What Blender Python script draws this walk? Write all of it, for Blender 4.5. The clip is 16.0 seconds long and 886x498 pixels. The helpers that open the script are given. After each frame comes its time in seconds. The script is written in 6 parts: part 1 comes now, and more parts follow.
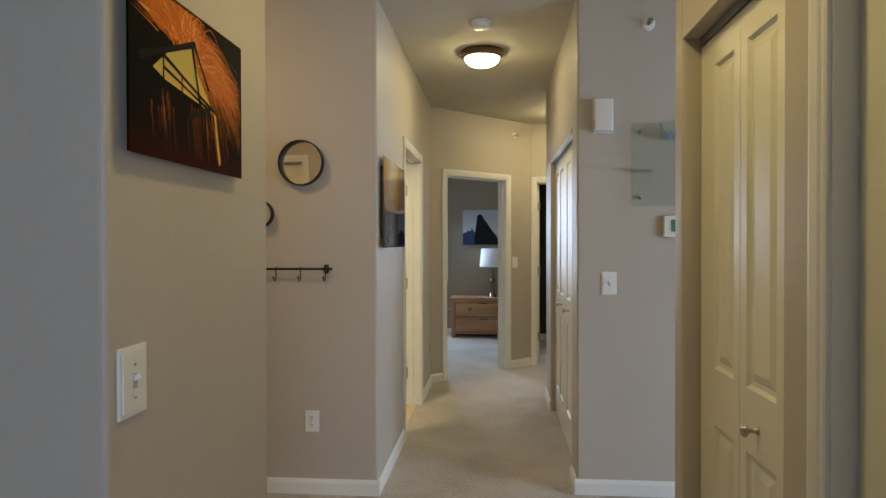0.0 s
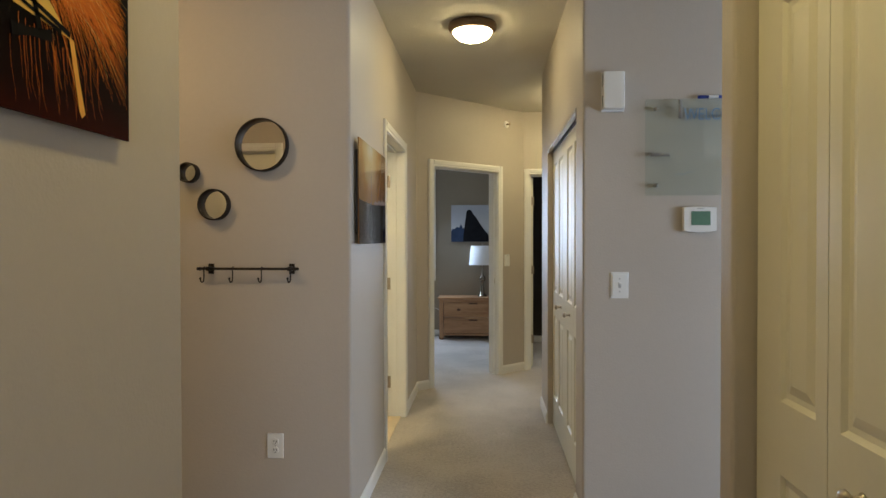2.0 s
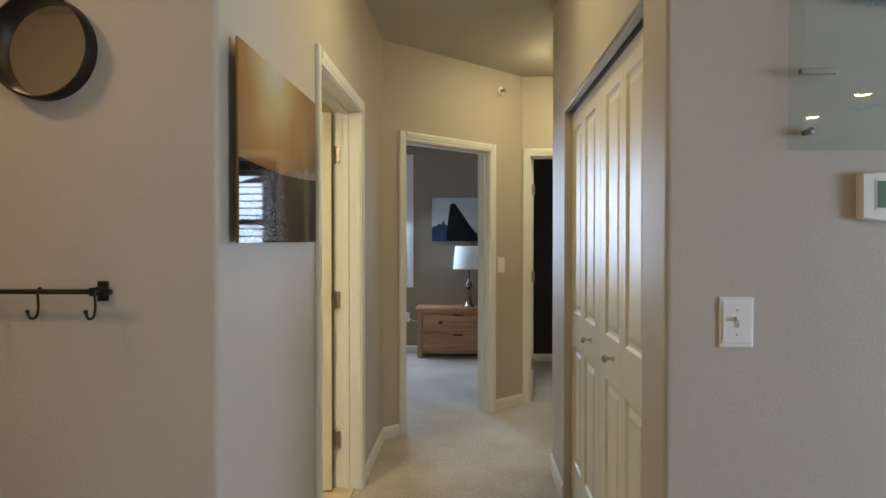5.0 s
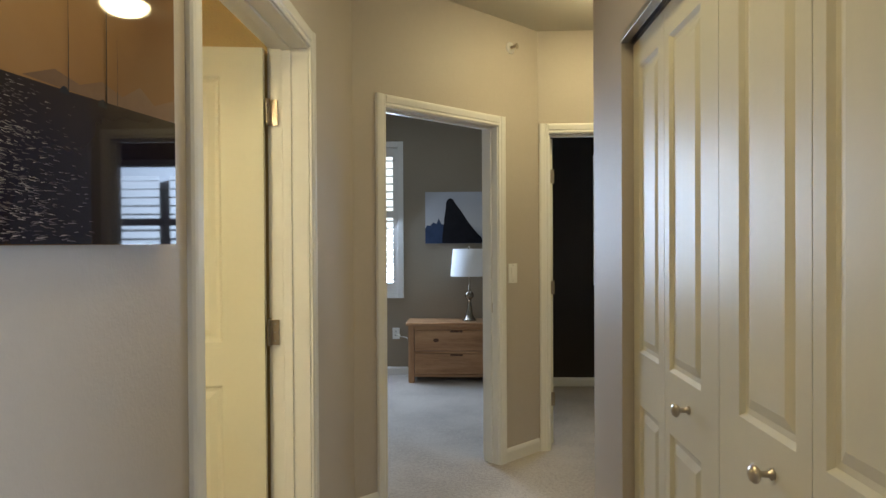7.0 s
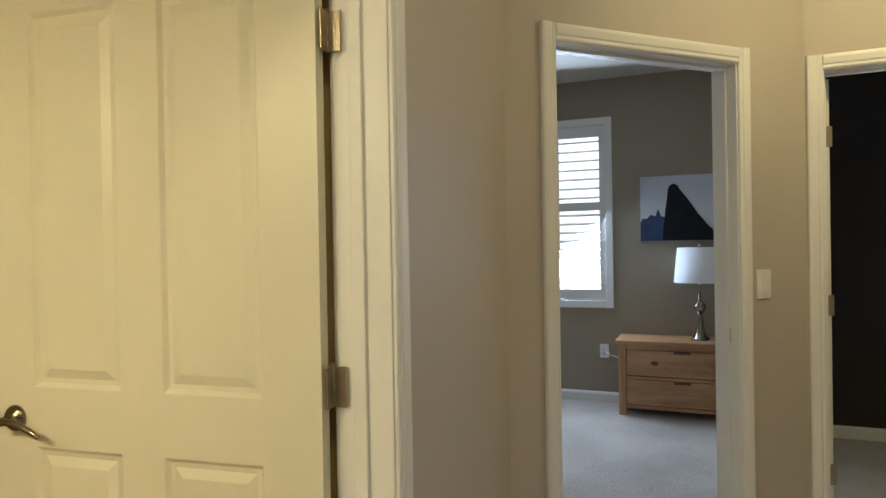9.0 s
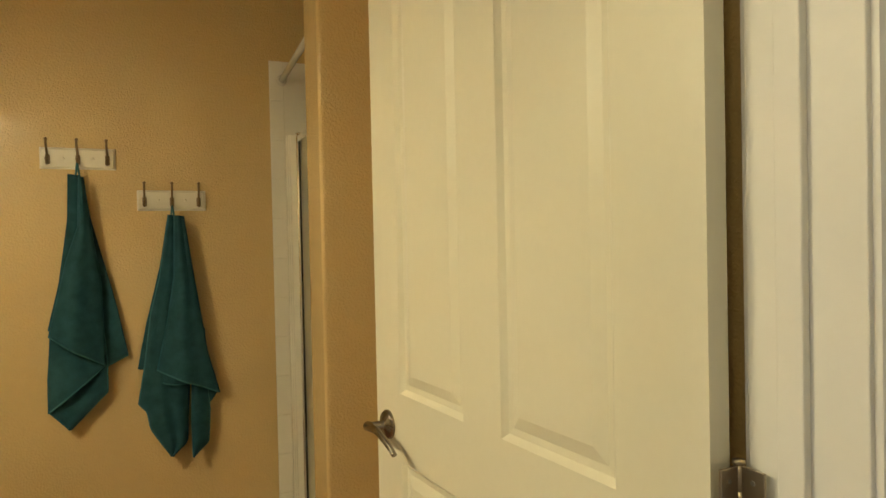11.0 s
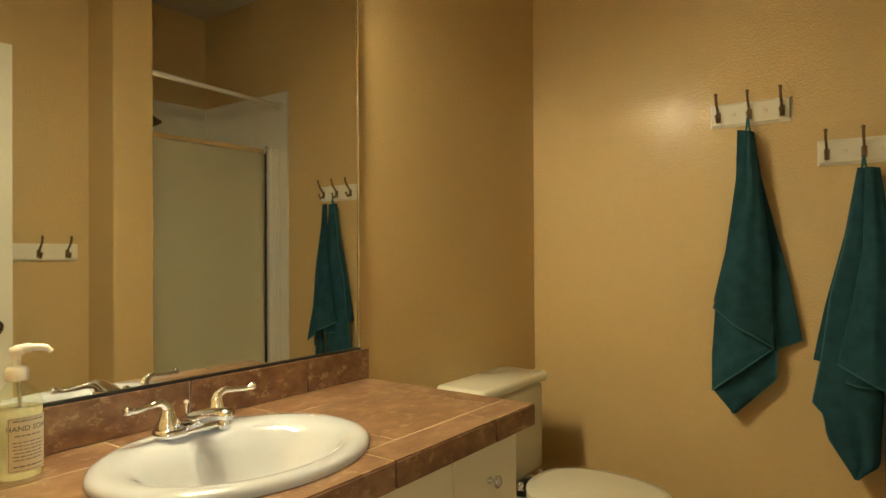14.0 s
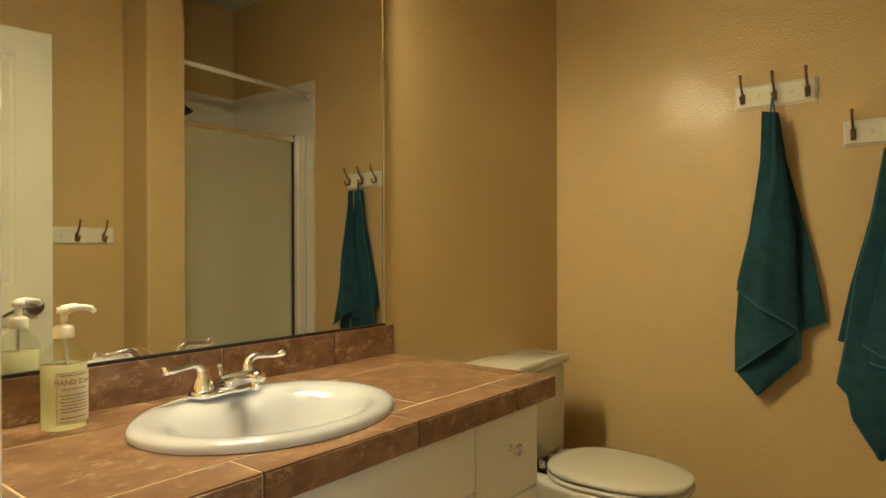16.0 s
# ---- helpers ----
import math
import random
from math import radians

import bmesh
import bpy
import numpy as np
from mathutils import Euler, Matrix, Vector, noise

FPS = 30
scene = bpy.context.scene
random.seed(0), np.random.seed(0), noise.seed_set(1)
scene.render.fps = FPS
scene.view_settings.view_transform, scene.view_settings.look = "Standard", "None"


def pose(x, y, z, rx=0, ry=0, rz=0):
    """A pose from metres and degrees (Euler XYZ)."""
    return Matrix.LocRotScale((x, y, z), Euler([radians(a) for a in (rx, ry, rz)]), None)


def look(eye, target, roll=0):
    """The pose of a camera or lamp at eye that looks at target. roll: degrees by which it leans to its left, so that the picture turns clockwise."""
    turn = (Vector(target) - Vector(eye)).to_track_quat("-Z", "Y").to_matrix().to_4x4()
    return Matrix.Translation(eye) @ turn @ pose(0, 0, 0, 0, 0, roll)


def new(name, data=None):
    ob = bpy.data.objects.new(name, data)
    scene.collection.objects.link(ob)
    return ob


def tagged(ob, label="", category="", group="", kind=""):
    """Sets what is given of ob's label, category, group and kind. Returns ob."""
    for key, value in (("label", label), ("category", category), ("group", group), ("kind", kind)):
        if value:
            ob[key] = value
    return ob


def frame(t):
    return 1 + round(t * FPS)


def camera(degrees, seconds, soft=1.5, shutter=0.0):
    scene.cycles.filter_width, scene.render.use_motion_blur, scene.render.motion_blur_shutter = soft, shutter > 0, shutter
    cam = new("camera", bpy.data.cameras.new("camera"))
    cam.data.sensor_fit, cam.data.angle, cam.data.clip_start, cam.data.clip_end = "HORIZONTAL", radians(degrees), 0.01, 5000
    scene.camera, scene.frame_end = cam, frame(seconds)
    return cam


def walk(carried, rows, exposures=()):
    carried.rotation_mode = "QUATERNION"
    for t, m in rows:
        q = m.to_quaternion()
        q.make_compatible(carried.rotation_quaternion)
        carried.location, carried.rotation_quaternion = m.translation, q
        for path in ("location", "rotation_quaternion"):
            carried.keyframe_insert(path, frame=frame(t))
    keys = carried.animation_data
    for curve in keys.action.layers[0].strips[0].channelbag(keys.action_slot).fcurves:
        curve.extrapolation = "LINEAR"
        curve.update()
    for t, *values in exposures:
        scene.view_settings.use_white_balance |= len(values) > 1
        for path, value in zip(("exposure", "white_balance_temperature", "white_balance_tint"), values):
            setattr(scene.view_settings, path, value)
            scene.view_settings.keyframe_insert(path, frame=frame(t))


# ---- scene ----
cam = camera(69.7, 16.0)
PATH = [
    (0.0, pose(0.000, 0.000, 1.372, 89.43, 0.09, 4.91)),
    (0.5, pose(-0.019, 0.070, 1.372, 89.31, 0.01, 4.63)),
    (1.0, pose(-0.037, 0.158, 1.366, 89.34, 0.02, 4.26)),
    (1.5, pose(-0.026, 0.304, 1.359, 89.33, 0.15, 4.13)),
    (2.0, pose(-0.022, 0.478, 1.362, 89.21, 0.10, 3.90)),
    (2.5, pose(-0.032, 0.672, 1.362, 89.18, 0.05, 3.62)),
    (3.0, pose(-0.056, 0.901, 1.359, 89.21, 0.03, 3.18)),
    (3.5, pose(-0.051, 1.148, 1.354, 89.25, 0.14, 3.03)),
    (4.0, pose(-0.030, 1.394, 1.355, 89.21, -0.04, 2.99)),
    (6.5, pose(-0.088, 2.773, 1.344, 89.35, 0.34, 1.99)),
    (7.0, pose(-0.081, 3.077, 1.345, 89.45, 0.33, 2.32)),
    (7.5, pose(-0.049, 3.368, 1.343, 89.55, 0.32, 3.87)),
    (8.0, pose(-0.016, 3.621, 1.334, 89.79, 0.68, 7.52)),
    (10.5, pose(-0.149, 4.646, 1.346, 88.88, 1.19, 55.09)),
    (11.0, pose(-0.260, 4.719, 1.339, 89.12, 1.20, 66.50)),
    (11.5, pose(-0.373, 4.758, 1.335, 89.02, 1.23, 79.10)),
    (12.0, pose(-0.476, 4.799, 1.314, 89.36, 1.22, 91.91)),
    (12.5, pose(-0.555, 4.827, 1.287, 89.76, 0.97, 103.90)),
    (13.0, pose(-0.616, 4.843, 1.262, 89.89, 0.64, 114.19)),
    (13.5, pose(-0.659, 4.846, 1.231, 90.12, 0.43, 121.81)),
    (14.0, pose(-0.672, 4.849, 1.205, 90.26, 0.28, 126.09)),
    (14.5, pose(-0.656, 4.867, 1.192, 90.18, 0.17, 127.86)),
    (15.0, pose(-0.648, 4.874, 1.182, 90.02, 0.15, 128.21)),
    (15.5, pose(-0.649, 4.875, 1.170, 89.93, 0.18, 128.31)),
    (16.0, pose(-0.644, 4.875, 1.155, 89.87, 0.14, 128.31)),
]
walk(cam, PATH)

# ---- light ----
DOME_GLOW = 42.0      # corridor ceiling light
DOME2_GLOW = 72.0     # ceiling light round the corner
BULB_GLOW = 278.0     # vanity bulbs
CAN_GLOW = 60.0
FILL_DOME_GLOW = 52.0     # added, unseen ceiling light that warms the crossing
DOME4_GLOW = 70.0     # ceiling light in the side room
world = bpy.data.worlds.new("world")
scene.world = world
world.use_nodes = True
wn = world.node_tree
sky = wn.nodes.new("ShaderNodeTexSky")
sky.sky_type = "NISHITA"
sky.sun_disc = False
sky.sun_elevation, sky.sun_rotation = radians(38), radians(200)
wn.links.new(sky.outputs[0], wn.nodes["Background"].inputs[0])
wn.nodes["Background"].inputs[1].default_value = 0.12


def area(name, m, sx, sy, watts, col):
    d = bpy.data.lights.new(name, "AREA")
    d.shape, d.size, d.size_y, d.energy, d.color = "RECTANGLE", sx, sy, watts, col
    o = new(name, d)
    o.matrix_world = m
    return o


DAY = (0.56, 0.73, 1.0)
# daylight standing in the window openings
area("daylight_south", look((1.8, -4.38, 1.45), (1.8, 0, 1.35)), 3.2, 1.7, 96, DAY)
area("daylight_east", look((4.68, 1.3, 1.2), (3.6, 1.85, 0.25)), 1.9, 1.45, 128, DAY)
area("daylight_bedroom", look((-1.24, 9.44, 1.58), (-0.6, 6.4, 0.7)), 0.86, 1.45, 72, DAY)
area("daylight_dark_room", look((1.745, 9.13, 1.55), (1.6, 6.4, 1.0)), 1.2, 1.08, 50, DAY)

# ---- materials ----


def mat(name, col, rough=0.6, metal=0.0, spec=0.5):
    m = bpy.data.materials.new(name)
    m.use_nodes = True
    b = m.node_tree.nodes["Principled BSDF"]
    b.inputs["Base Color"].default_value = (*col, 1)
    b.inputs["Roughness"].default_value = rough
    b.inputs["Metallic"].default_value = metal
    b.inputs["Specular IOR Level"].default_value = spec
    return m, m.node_tree, b


def coords(nt):
    g = nt.nodes.new("ShaderNodeNewGeometry")
    return g.outputs["Position"]


def noise_tex(nt, vec, scale, detail=3.0, rough=0.55):
    n = nt.nodes.new("ShaderNodeTexNoise")
    n.inputs["Scale"].default_value, n.inputs["Detail"].default_value = scale, detail
    n.inputs["Roughness"].default_value = rough
    nt.links.new(vec, n.inputs["Vector"])
    return n


def ramp(nt, fac, *stops):
    r = nt.nodes.new("ShaderNodeValToRGB")
    e = r.color_ramp.elements
    while len(e) < len(stops):
        e.new(0.5)
    for q, (p, c) in zip(e, stops):
        q.position, q.color = p, (*c, 1)
    nt.links.new(fac, r.inputs[0])
    return r.outputs[0]


def bump(nt, b, height, strength, dist=0.002, prev=None):
    n = nt.nodes.new("ShaderNodeBump")
    n.inputs["Strength"].default_value, n.inputs["Distance"].default_value = strength, dist
    nt.links.new(height, n.inputs["Height"])
    if prev:
        nt.links.new(prev, n.inputs["Normal"])
    nt.links.new(n.outputs[0], b.inputs["Normal"])
    return n.outputs[0]


def vary(nt, b, col, amount=0.06, scale=1.3, fine=40.0):
    """Colour col, a little uneven at two scales."""
    p = coords(nt)
    a, c = noise_tex(nt, p, scale), noise_tex(nt, p, fine, 2.0)
    lo = tuple(v * (1 - amount) for v in col)
    hi = tuple(min(1, v * (1 + amount)) for v in col)
    mix = nt.nodes.new("ShaderNodeMath")
    mix.operation = "MULTIPLY_ADD"
    nt.links.new(c.outputs[0], mix.inputs[0])
    mix.inputs[1].default_value = 0.35
    nt.links.new(a.outputs[0], mix.inputs[2])
    nt.links.new(ramp(nt, mix.outputs[0], (0.35, lo), (1.0, hi)), b.inputs["Base Color"])


def paint(name, col, rough, texture=0.24, spec=0.4, peel=85.0):
    """Wall paint over an orange-peel coat: flattened blobs with fine grain between."""
    m, nt, b = mat(name, col, rough, 0, spec)
    vary(nt, b, col, 0.05)
    p = coords(nt)
    n1, n2 = noise_tex(nt, p, 220, 2.5), noise_tex(nt, p, peel, 1.5)
    mr = nt.nodes.new("ShaderNodeMapRange")
    mr.interpolation_type = "SMOOTHSTEP"
    mr.inputs["From Min"].default_value, mr.inputs["From Max"].default_value = 0.40, 0.62
    nt.links.new(n2.outputs[0], mr.inputs["Value"])
    h = nt.nodes.new("ShaderNodeMath")
    h.operation = "MULTIPLY_ADD"
    nt.links.new(n1.outputs[0], h.inputs[0])
    h.inputs[1].default_value = 0.3
    nt.links.new(mr.outputs[0], h.inputs[2])
    bump(nt, b, h.outputs[0], texture, 0.003)
    return m


def gloss_white(name, col=(0.78, 0.765, 0.71), rough=0.33):
    m, nt, b = mat(name, col, rough, 0, 0.36)
    vary(nt, b, col, 0.035, 2.0, 60)
    n = noise_tex(nt, coords(nt), 130, 2)
    bump(nt, b, n.outputs[0], 0.06, 0.002)
    return m


HALL = paint("hall_paint", (0.50, 0.445, 0.385), 0.5, 0.085, 0.4, 110.0)
BATH = paint("bath_paint", (0.61, 0.447, 0.217), 0.19, 0.32, 0.5, 140.0)
TAUPE = paint("bedroom_paint", (0.31, 0.26, 0.195), 0.6)
# DARK: one even, very dark brown for the walls past door_3
DARK = paint("dark_brown_wall", (0.028, 0.02, 0.016), 0.6)
CEIL = paint("ceiling_paint", (0.56, 0.53, 0.46), 0.8, 0.2)
TRIM = gloss_white("trim_paint", (0.78, 0.77, 0.74), 0.4)
DOOR = gloss_white("door_paint", (0.75, 0.725, 0.61), 0.38)
VANITY = gloss_white("cabinet_paint", (0.76, 0.74, 0.66), 0.4)
PLASTIC, _nt, _b = mat("white_plastic", (0.80, 0.79, 0.76), 0.35)
vary(_nt, _b, (0.80, 0.79, 0.76), 0.02)
PORCELAIN, _nt, _b = mat("porcelain", (0.55, 0.57, 0.62), 0.10)
_b.inputs["Coat Weight"].default_value = 0.5
CHINA, _nt, _b = mat("cream_porcelain", (0.64, 0.62, 0.53), 0.14)
_b.inputs["Coat Weight"].default_value = 0.4
SLOT, _, _ = mat("grey_switch_slot", (0.42, 0.41, 0.39), 0.5)
CHROME, _, _ = mat("chrome", (0.86, 0.86, 0.88), 0.07, 1.0)
NICKEL, _nt, _b = mat("brushed_nickel", (0.55, 0.50, 0.44), 0.3, 1.0)
BRASS, _, _ = mat("worn_hinge_metal", (0.40, 0.34, 0.26), 0.34, 1.0)
BRONZE, _nt, _b = mat("dark_bronze", (0.035, 0.026, 0.02), 0.42, 0.7)
vary(_nt, _b, (0.035, 0.026, 0.02), 0.3, 8, 90)
BLACK, _, _ = mat("black_slot", (0.012, 0.011, 0.01), 0.5)
CREAM, _nt, _b = mat("cream_board_paint", (0.74, 0.71, 0.60), 0.4)
vary(_nt, _b, (0.74, 0.71, 0.60), 0.04, 6, 90)
STEEL, _, _ = mat("grey_metal", (0.42, 0.41, 0.40), 0.35, 1.0)
MIRROR, _, _ = mat("mirror_silver", (0.80, 0.81, 0.79), 0.015, 1.0)
SILVER, _, _ = mat("bright_mirror_silver", (0.92, 0.92, 0.90), 0.01, 1.0)
HOOKM, _, _ = mat("aged_hook_metal", (0.25, 0.18, 0.11), 0.3, 1.0)
RIM, _nt, _b = mat("rubbed_bronze", (0.15, 0.095, 0.055), 0.45, 0.6)
vary(_nt, _b, (0.15, 0.095, 0.055), 0.2, 12, 90)
AGED, _, _ = mat("antique_nickel", (0.27, 0.235, 0.19), 0.24, 1.0)
RUBBER, _, _ = mat("dark_rubber", (0.02, 0.02, 0.02), 0.7)


def carpet_mat():
    col = (0.43, 0.395, 0.35)
    m, nt, b = mat("carpet_pile", col, 0.95, 0, 0.1)
    p = coords(nt)
    big, mid, fine = noise_tex(nt, p, 2.2, 4), noise_tex(nt, p, 55, 3), noise_tex(nt, p, 260, 2)
    s = nt.nodes.new("ShaderNodeMath")
    s.operation = "ADD"
    nt.links.new(big.outputs[0], s.inputs[0])
    nt.links.new(mid.outputs[0], s.inputs[1])
    s2 = nt.nodes.new("ShaderNodeMath")
    s2.operation = "MULTIPLY_ADD"
    nt.links.new(fine.outputs[0], s2.inputs[0])
    s2.inputs[1].default_value = 0.8
    nt.links.new(s.outputs[0], s2.inputs[2])
    s3 = nt.nodes.new("ShaderNodeMath")
    s3.operation = "MULTIPLY"
    s3.inputs[1].default_value = 0.357
    nt.links.new(s2.outputs[0], s3.inputs[0])
    nt.links.new(ramp(nt, s3.outputs[0], (0.42, (0.37, 0.325, 0.28)), (0.5, (0.47, 0.415, 0.36)), (0.58, (0.55, 0.49, 0.43))), b.inputs["Base Color"])
    n1 = bump(nt, b, mid.outputs[0], 0.5, 0.01)
    bump(nt, b, fine.outputs[0], 0.7, 0.006, n1)
    b.inputs["Sheen Weight"].default_value = 0.25
    return m


CARPET = carpet_mat()


def stone_mat(name, tint=1.0):
    """Brown travertine-look tile with pale veins and pits."""
    m, nt, b = mat(name, (0.2, 0.1, 0.05), 0.28)
    oi = nt.nodes.new("ShaderNodeObjectInfo")
    p = coords(nt)
    add = nt.nodes.new("ShaderNodeVectorMath")
    nt.links.new(p, add.inputs[0])
    comb = nt.nodes.new("ShaderNodeCombineXYZ")
    mul = nt.nodes.new("ShaderNodeMath")
    mul.operation = "MULTIPLY"
    mul.inputs[1].default_value = 20.0
    nt.links.new(oi.outputs["Random"], mul.inputs[0])
    nt.links.new(mul.outputs[0], comb.inputs[0])
    nt.links.new(comb.outputs[0], add.inputs[1])
    mp = nt.nodes.new("ShaderNodeMapping")
    mp.inputs["Scale"].default_value = (0.72, 1.0, 1.0)
    nt.links.new(add.outputs[0], mp.inputs["Vector"])
    n1, n2 = noise_tex(nt, mp.outputs[0], 17, 7, 0.66), noise_tex(nt, mp.outputs[0], 36, 8, 0.76)
    base = ramp(nt, n1.outputs[0], (0.28, (0.12 * tint, 0.056 * tint, 0.031 * tint)), (0.48, (0.205 * tint, 0.108 * tint, 0.062 * tint)),
                (0.62, (0.30 * tint, 0.175 * tint, 0.10 * tint)), (0.78, (0.43 * tint, 0.29 * tint, 0.175 * tint)))
    veins = ramp(nt, n2.outputs[0], (0.545, (0, 0, 0)), (0.63, (0.75, 0.75, 0.75)))
    mix = nt.nodes.new("ShaderNodeMixRGB")
    mix.inputs[2].default_value = (0.48, 0.34, 0.21, 1)
    nt.links.new(veins, mix.inputs[0])
    nt.links.new(base, mix.inputs[1])
    nt.links.new(mix.outputs[0], b.inputs["Base Color"])
    bump(nt, b, n2.outputs[0], 0.2, 0.003)
    return m


STONE = stone_mat("travertine_tile", 0.95)
GROUT, _nt, _b = mat("tile_grout", (0.66, 0.54, 0.39), 0.85)
vary(_nt, _b, (0.66, 0.54, 0.39), 0.12, 12, 200)
FLOOR_TILE = stone_mat("floor_tile_stone", 1.6)


def terry_mat():
    m, nt, b = mat("teal_terry", (0.008, 0.085, 0.10), 0.95, 0, 0.1)
    p = coords(nt)
    big, fine = noise_tex(nt, p, 22, 4), noise_tex(nt, p, 300, 2)
    nt.links.new(ramp(nt, big.outputs[0], (0.3, (0.014, 0.050, 0.068)), (0.7, (0.023, 0.076, 0.098))), b.inputs["Base Color"])
    bump(nt, b, fine.outputs[0], 0.6, 0.004)
    b.inputs["Sheen Weight"].default_value = 0.2
    b.inputs["Sheen Tint"].default_value = (0.1, 0.45, 0.7, 1)
    return m


TERRY = terry_mat()
HEM, _nt, _b = mat("teal_hem", (0.045, 0.14, 0.165), 0.9, 0, 0.1)
vary(_nt, _b, (0.045, 0.14, 0.165), 0.1, 40, 300)


def pine_mat(name, axis, seed):
    """Knotty pine, grain along one axis."""
    m, nt, b = mat(name, (0.45, 0.25, 0.12), 0.42)
    p = coords(nt)
    mp = nt.nodes.new("ShaderNodeMapping")
    mp.inputs["Location"].default_value = (seed, seed * 2.0, seed * 0.7)
    sc = [16.0, 16.0, 16.0]
    sc[axis] = 1.6
    mp.inputs["Scale"].default_value = sc
    nt.links.new(p, mp.inputs["Vector"])
    n1, n2 = noise_tex(nt, mp.outputs[0], 1.0, 5, 0.6), noise_tex(nt, mp.outputs[0], 7.0, 3, 0.6)
    s = nt.nodes.new("ShaderNodeMath")
    s.operation = "MULTIPLY_ADD"
    nt.links.new(n2.outputs[0], s.inputs[0])
    s.inputs[1].default_value = 0.35
    nt.links.new(n1.outputs[0], s.inputs[2])
    nt.links.new(ramp(nt, s.outputs[0], (0.4, (0.25, 0.115, 0.045)), (0.66, (0.42, 0.22, 0.10)), (0.95, (0.54, 0.32, 0.16))), b.inputs["Base Color"])
    bump(nt, b, n2.outputs[0], 0.15, 0.002)
    return m


PINE_X, PINE_Z, PINE_T = pine_mat("pine_lengthways", 0, 1.3), pine_mat("pine_upright", 2, 4.1), pine_mat("pine_top", 0, 7.7)
# dark brown of the knots, also the shade in the drawer cut-outs
KNOT_PULL_SHADE, _nt, _b = mat("pine_knot_and_pull_shade", (0.10, 0.04, 0.018), 0.5)
vary(_nt, _b, (0.10, 0.04, 0.018), 0.4, 30, 120)


def glow(name, col, power):
    m = bpy.data.materials.new(name)
    m.use_nodes = True
    nt = m.node_tree
    e = nt.nodes.new("ShaderNodeEmission")
    e.inputs[0].default_value, e.inputs[1].default_value = (*col, 1), power
    nt.links.new(e.outputs[0], nt.nodes["Material Output"].inputs[0])
    return m


DOME = glow("lit_dome", (1.0, 0.84, 0.45), DOME_GLOW)
DOME2 = glow("lit_dome_2", (1.0, 0.84, 0.45), DOME2_GLOW)
FILL_DOME = glow("lit_fill_dome", (1.0, 0.80, 0.32), FILL_DOME_GLOW)
DOME4 = glow("lit_dome_4", (1.0, 0.71, 0.36), DOME4_GLOW)
BULB = glow("lit_bulb", (1.0, 0.86, 0.50), BULB_GLOW)
CAN = glow("lit_can", (1.0, 0.68, 0.34), CAN_GLOW)
SKYGLOW = glow("bright_sky", (0.86, 0.93, 1.0), 1.7)


def glass(name, col, rough, ior=1.45, trans=1.0):
    m, nt, b = mat(name, col, rough)
    b.inputs["Transmission Weight"].default_value, b.inputs["IOR"].default_value = trans, ior
    return m


def thin_glass(name, tint, rough):
    """A thin sheet: tinted see-through, with a faint gloss."""
    m = bpy.data.materials.new(name)
    m.use_nodes = True
    nt = m.node_tree
    tr, gl, mx = [nt.nodes.new("ShaderNode" + k) for k in ("BsdfTransparent", "BsdfGlossy", "MixShader")]
    tr.inputs["Color"].default_value = (*tint, 1)
    gl.inputs["Roughness"].default_value = rough
    mx.inputs[0].default_value = 0.045
    nt.links.new(tr.outputs[0], mx.inputs[1])
    nt.links.new(gl.outputs[0], mx.inputs[2])
    nt.links.new(mx.outputs[0], nt.nodes["Material Output"].inputs[0])
    return m


CLEAR = glass("clear_glass", (0.96, 0.99, 0.97), 0.01)
BOTTLE = thin_glass("bottle_glass", (0.975, 0.985, 0.96), 0.03)
BOARD = thin_glass("board_glass", (0.945, 0.975, 0.965), 0.02)
LIQUID = glass("hand_soap", (0.88, 0.86, 0.62), 0.08, 1.05, 0.66)
FROST = glass("obscure_glass", (0.86, 0.81, 0.64), 0.34, 1.2, 0.85)
SHADE, _nt, _b = mat("lamp_fabric", (0.83, 0.83, 0.84), 0.85)
n = noise_tex(_nt, coords(_nt), 500, 2)
bump(_nt, _b, n.outputs[0], 0.25, 0.001)

# ---- geometry tools ----


def world_of(ob):
    m = ob.matrix_basis.copy()
    return world_of(ob.parent) @ m if ob.parent else m


def part(name, bm, material, parent=None, label="", smooth=False):
    """Links a bmesh, drawn in world places, as one mesh object under a thing or a part."""
    me = bpy.data.meshes.new(name)
    bmesh.ops.recalc_face_normals(bm, faces=bm.faces)
    bm.to_mesh(me)
    bm.free()
    for m in material if isinstance(material, (list, tuple)) else [material]:
        me.materials.append(m)
    if smooth:
        for p in me.polygons:
            p.use_smooth = True
    ob = new(name, me)
    if parent:
        me.transform(world_of(parent).inverted())
        ob.parent = parent
    if label:
        tagged(ob, label)
    return ob


def thing(name, at, label, category, group="", kind=""):
    e = new(name)
    e.empty_display_size = 0.05
    e.matrix_basis = Matrix.Translation(at)
    return tagged(e, label, category, group, kind)


def structure(name, bm, material, label, category):
    return tagged(part(name, bm, material), label, category, "", "structure")


I4 = Matrix.Identity(4)


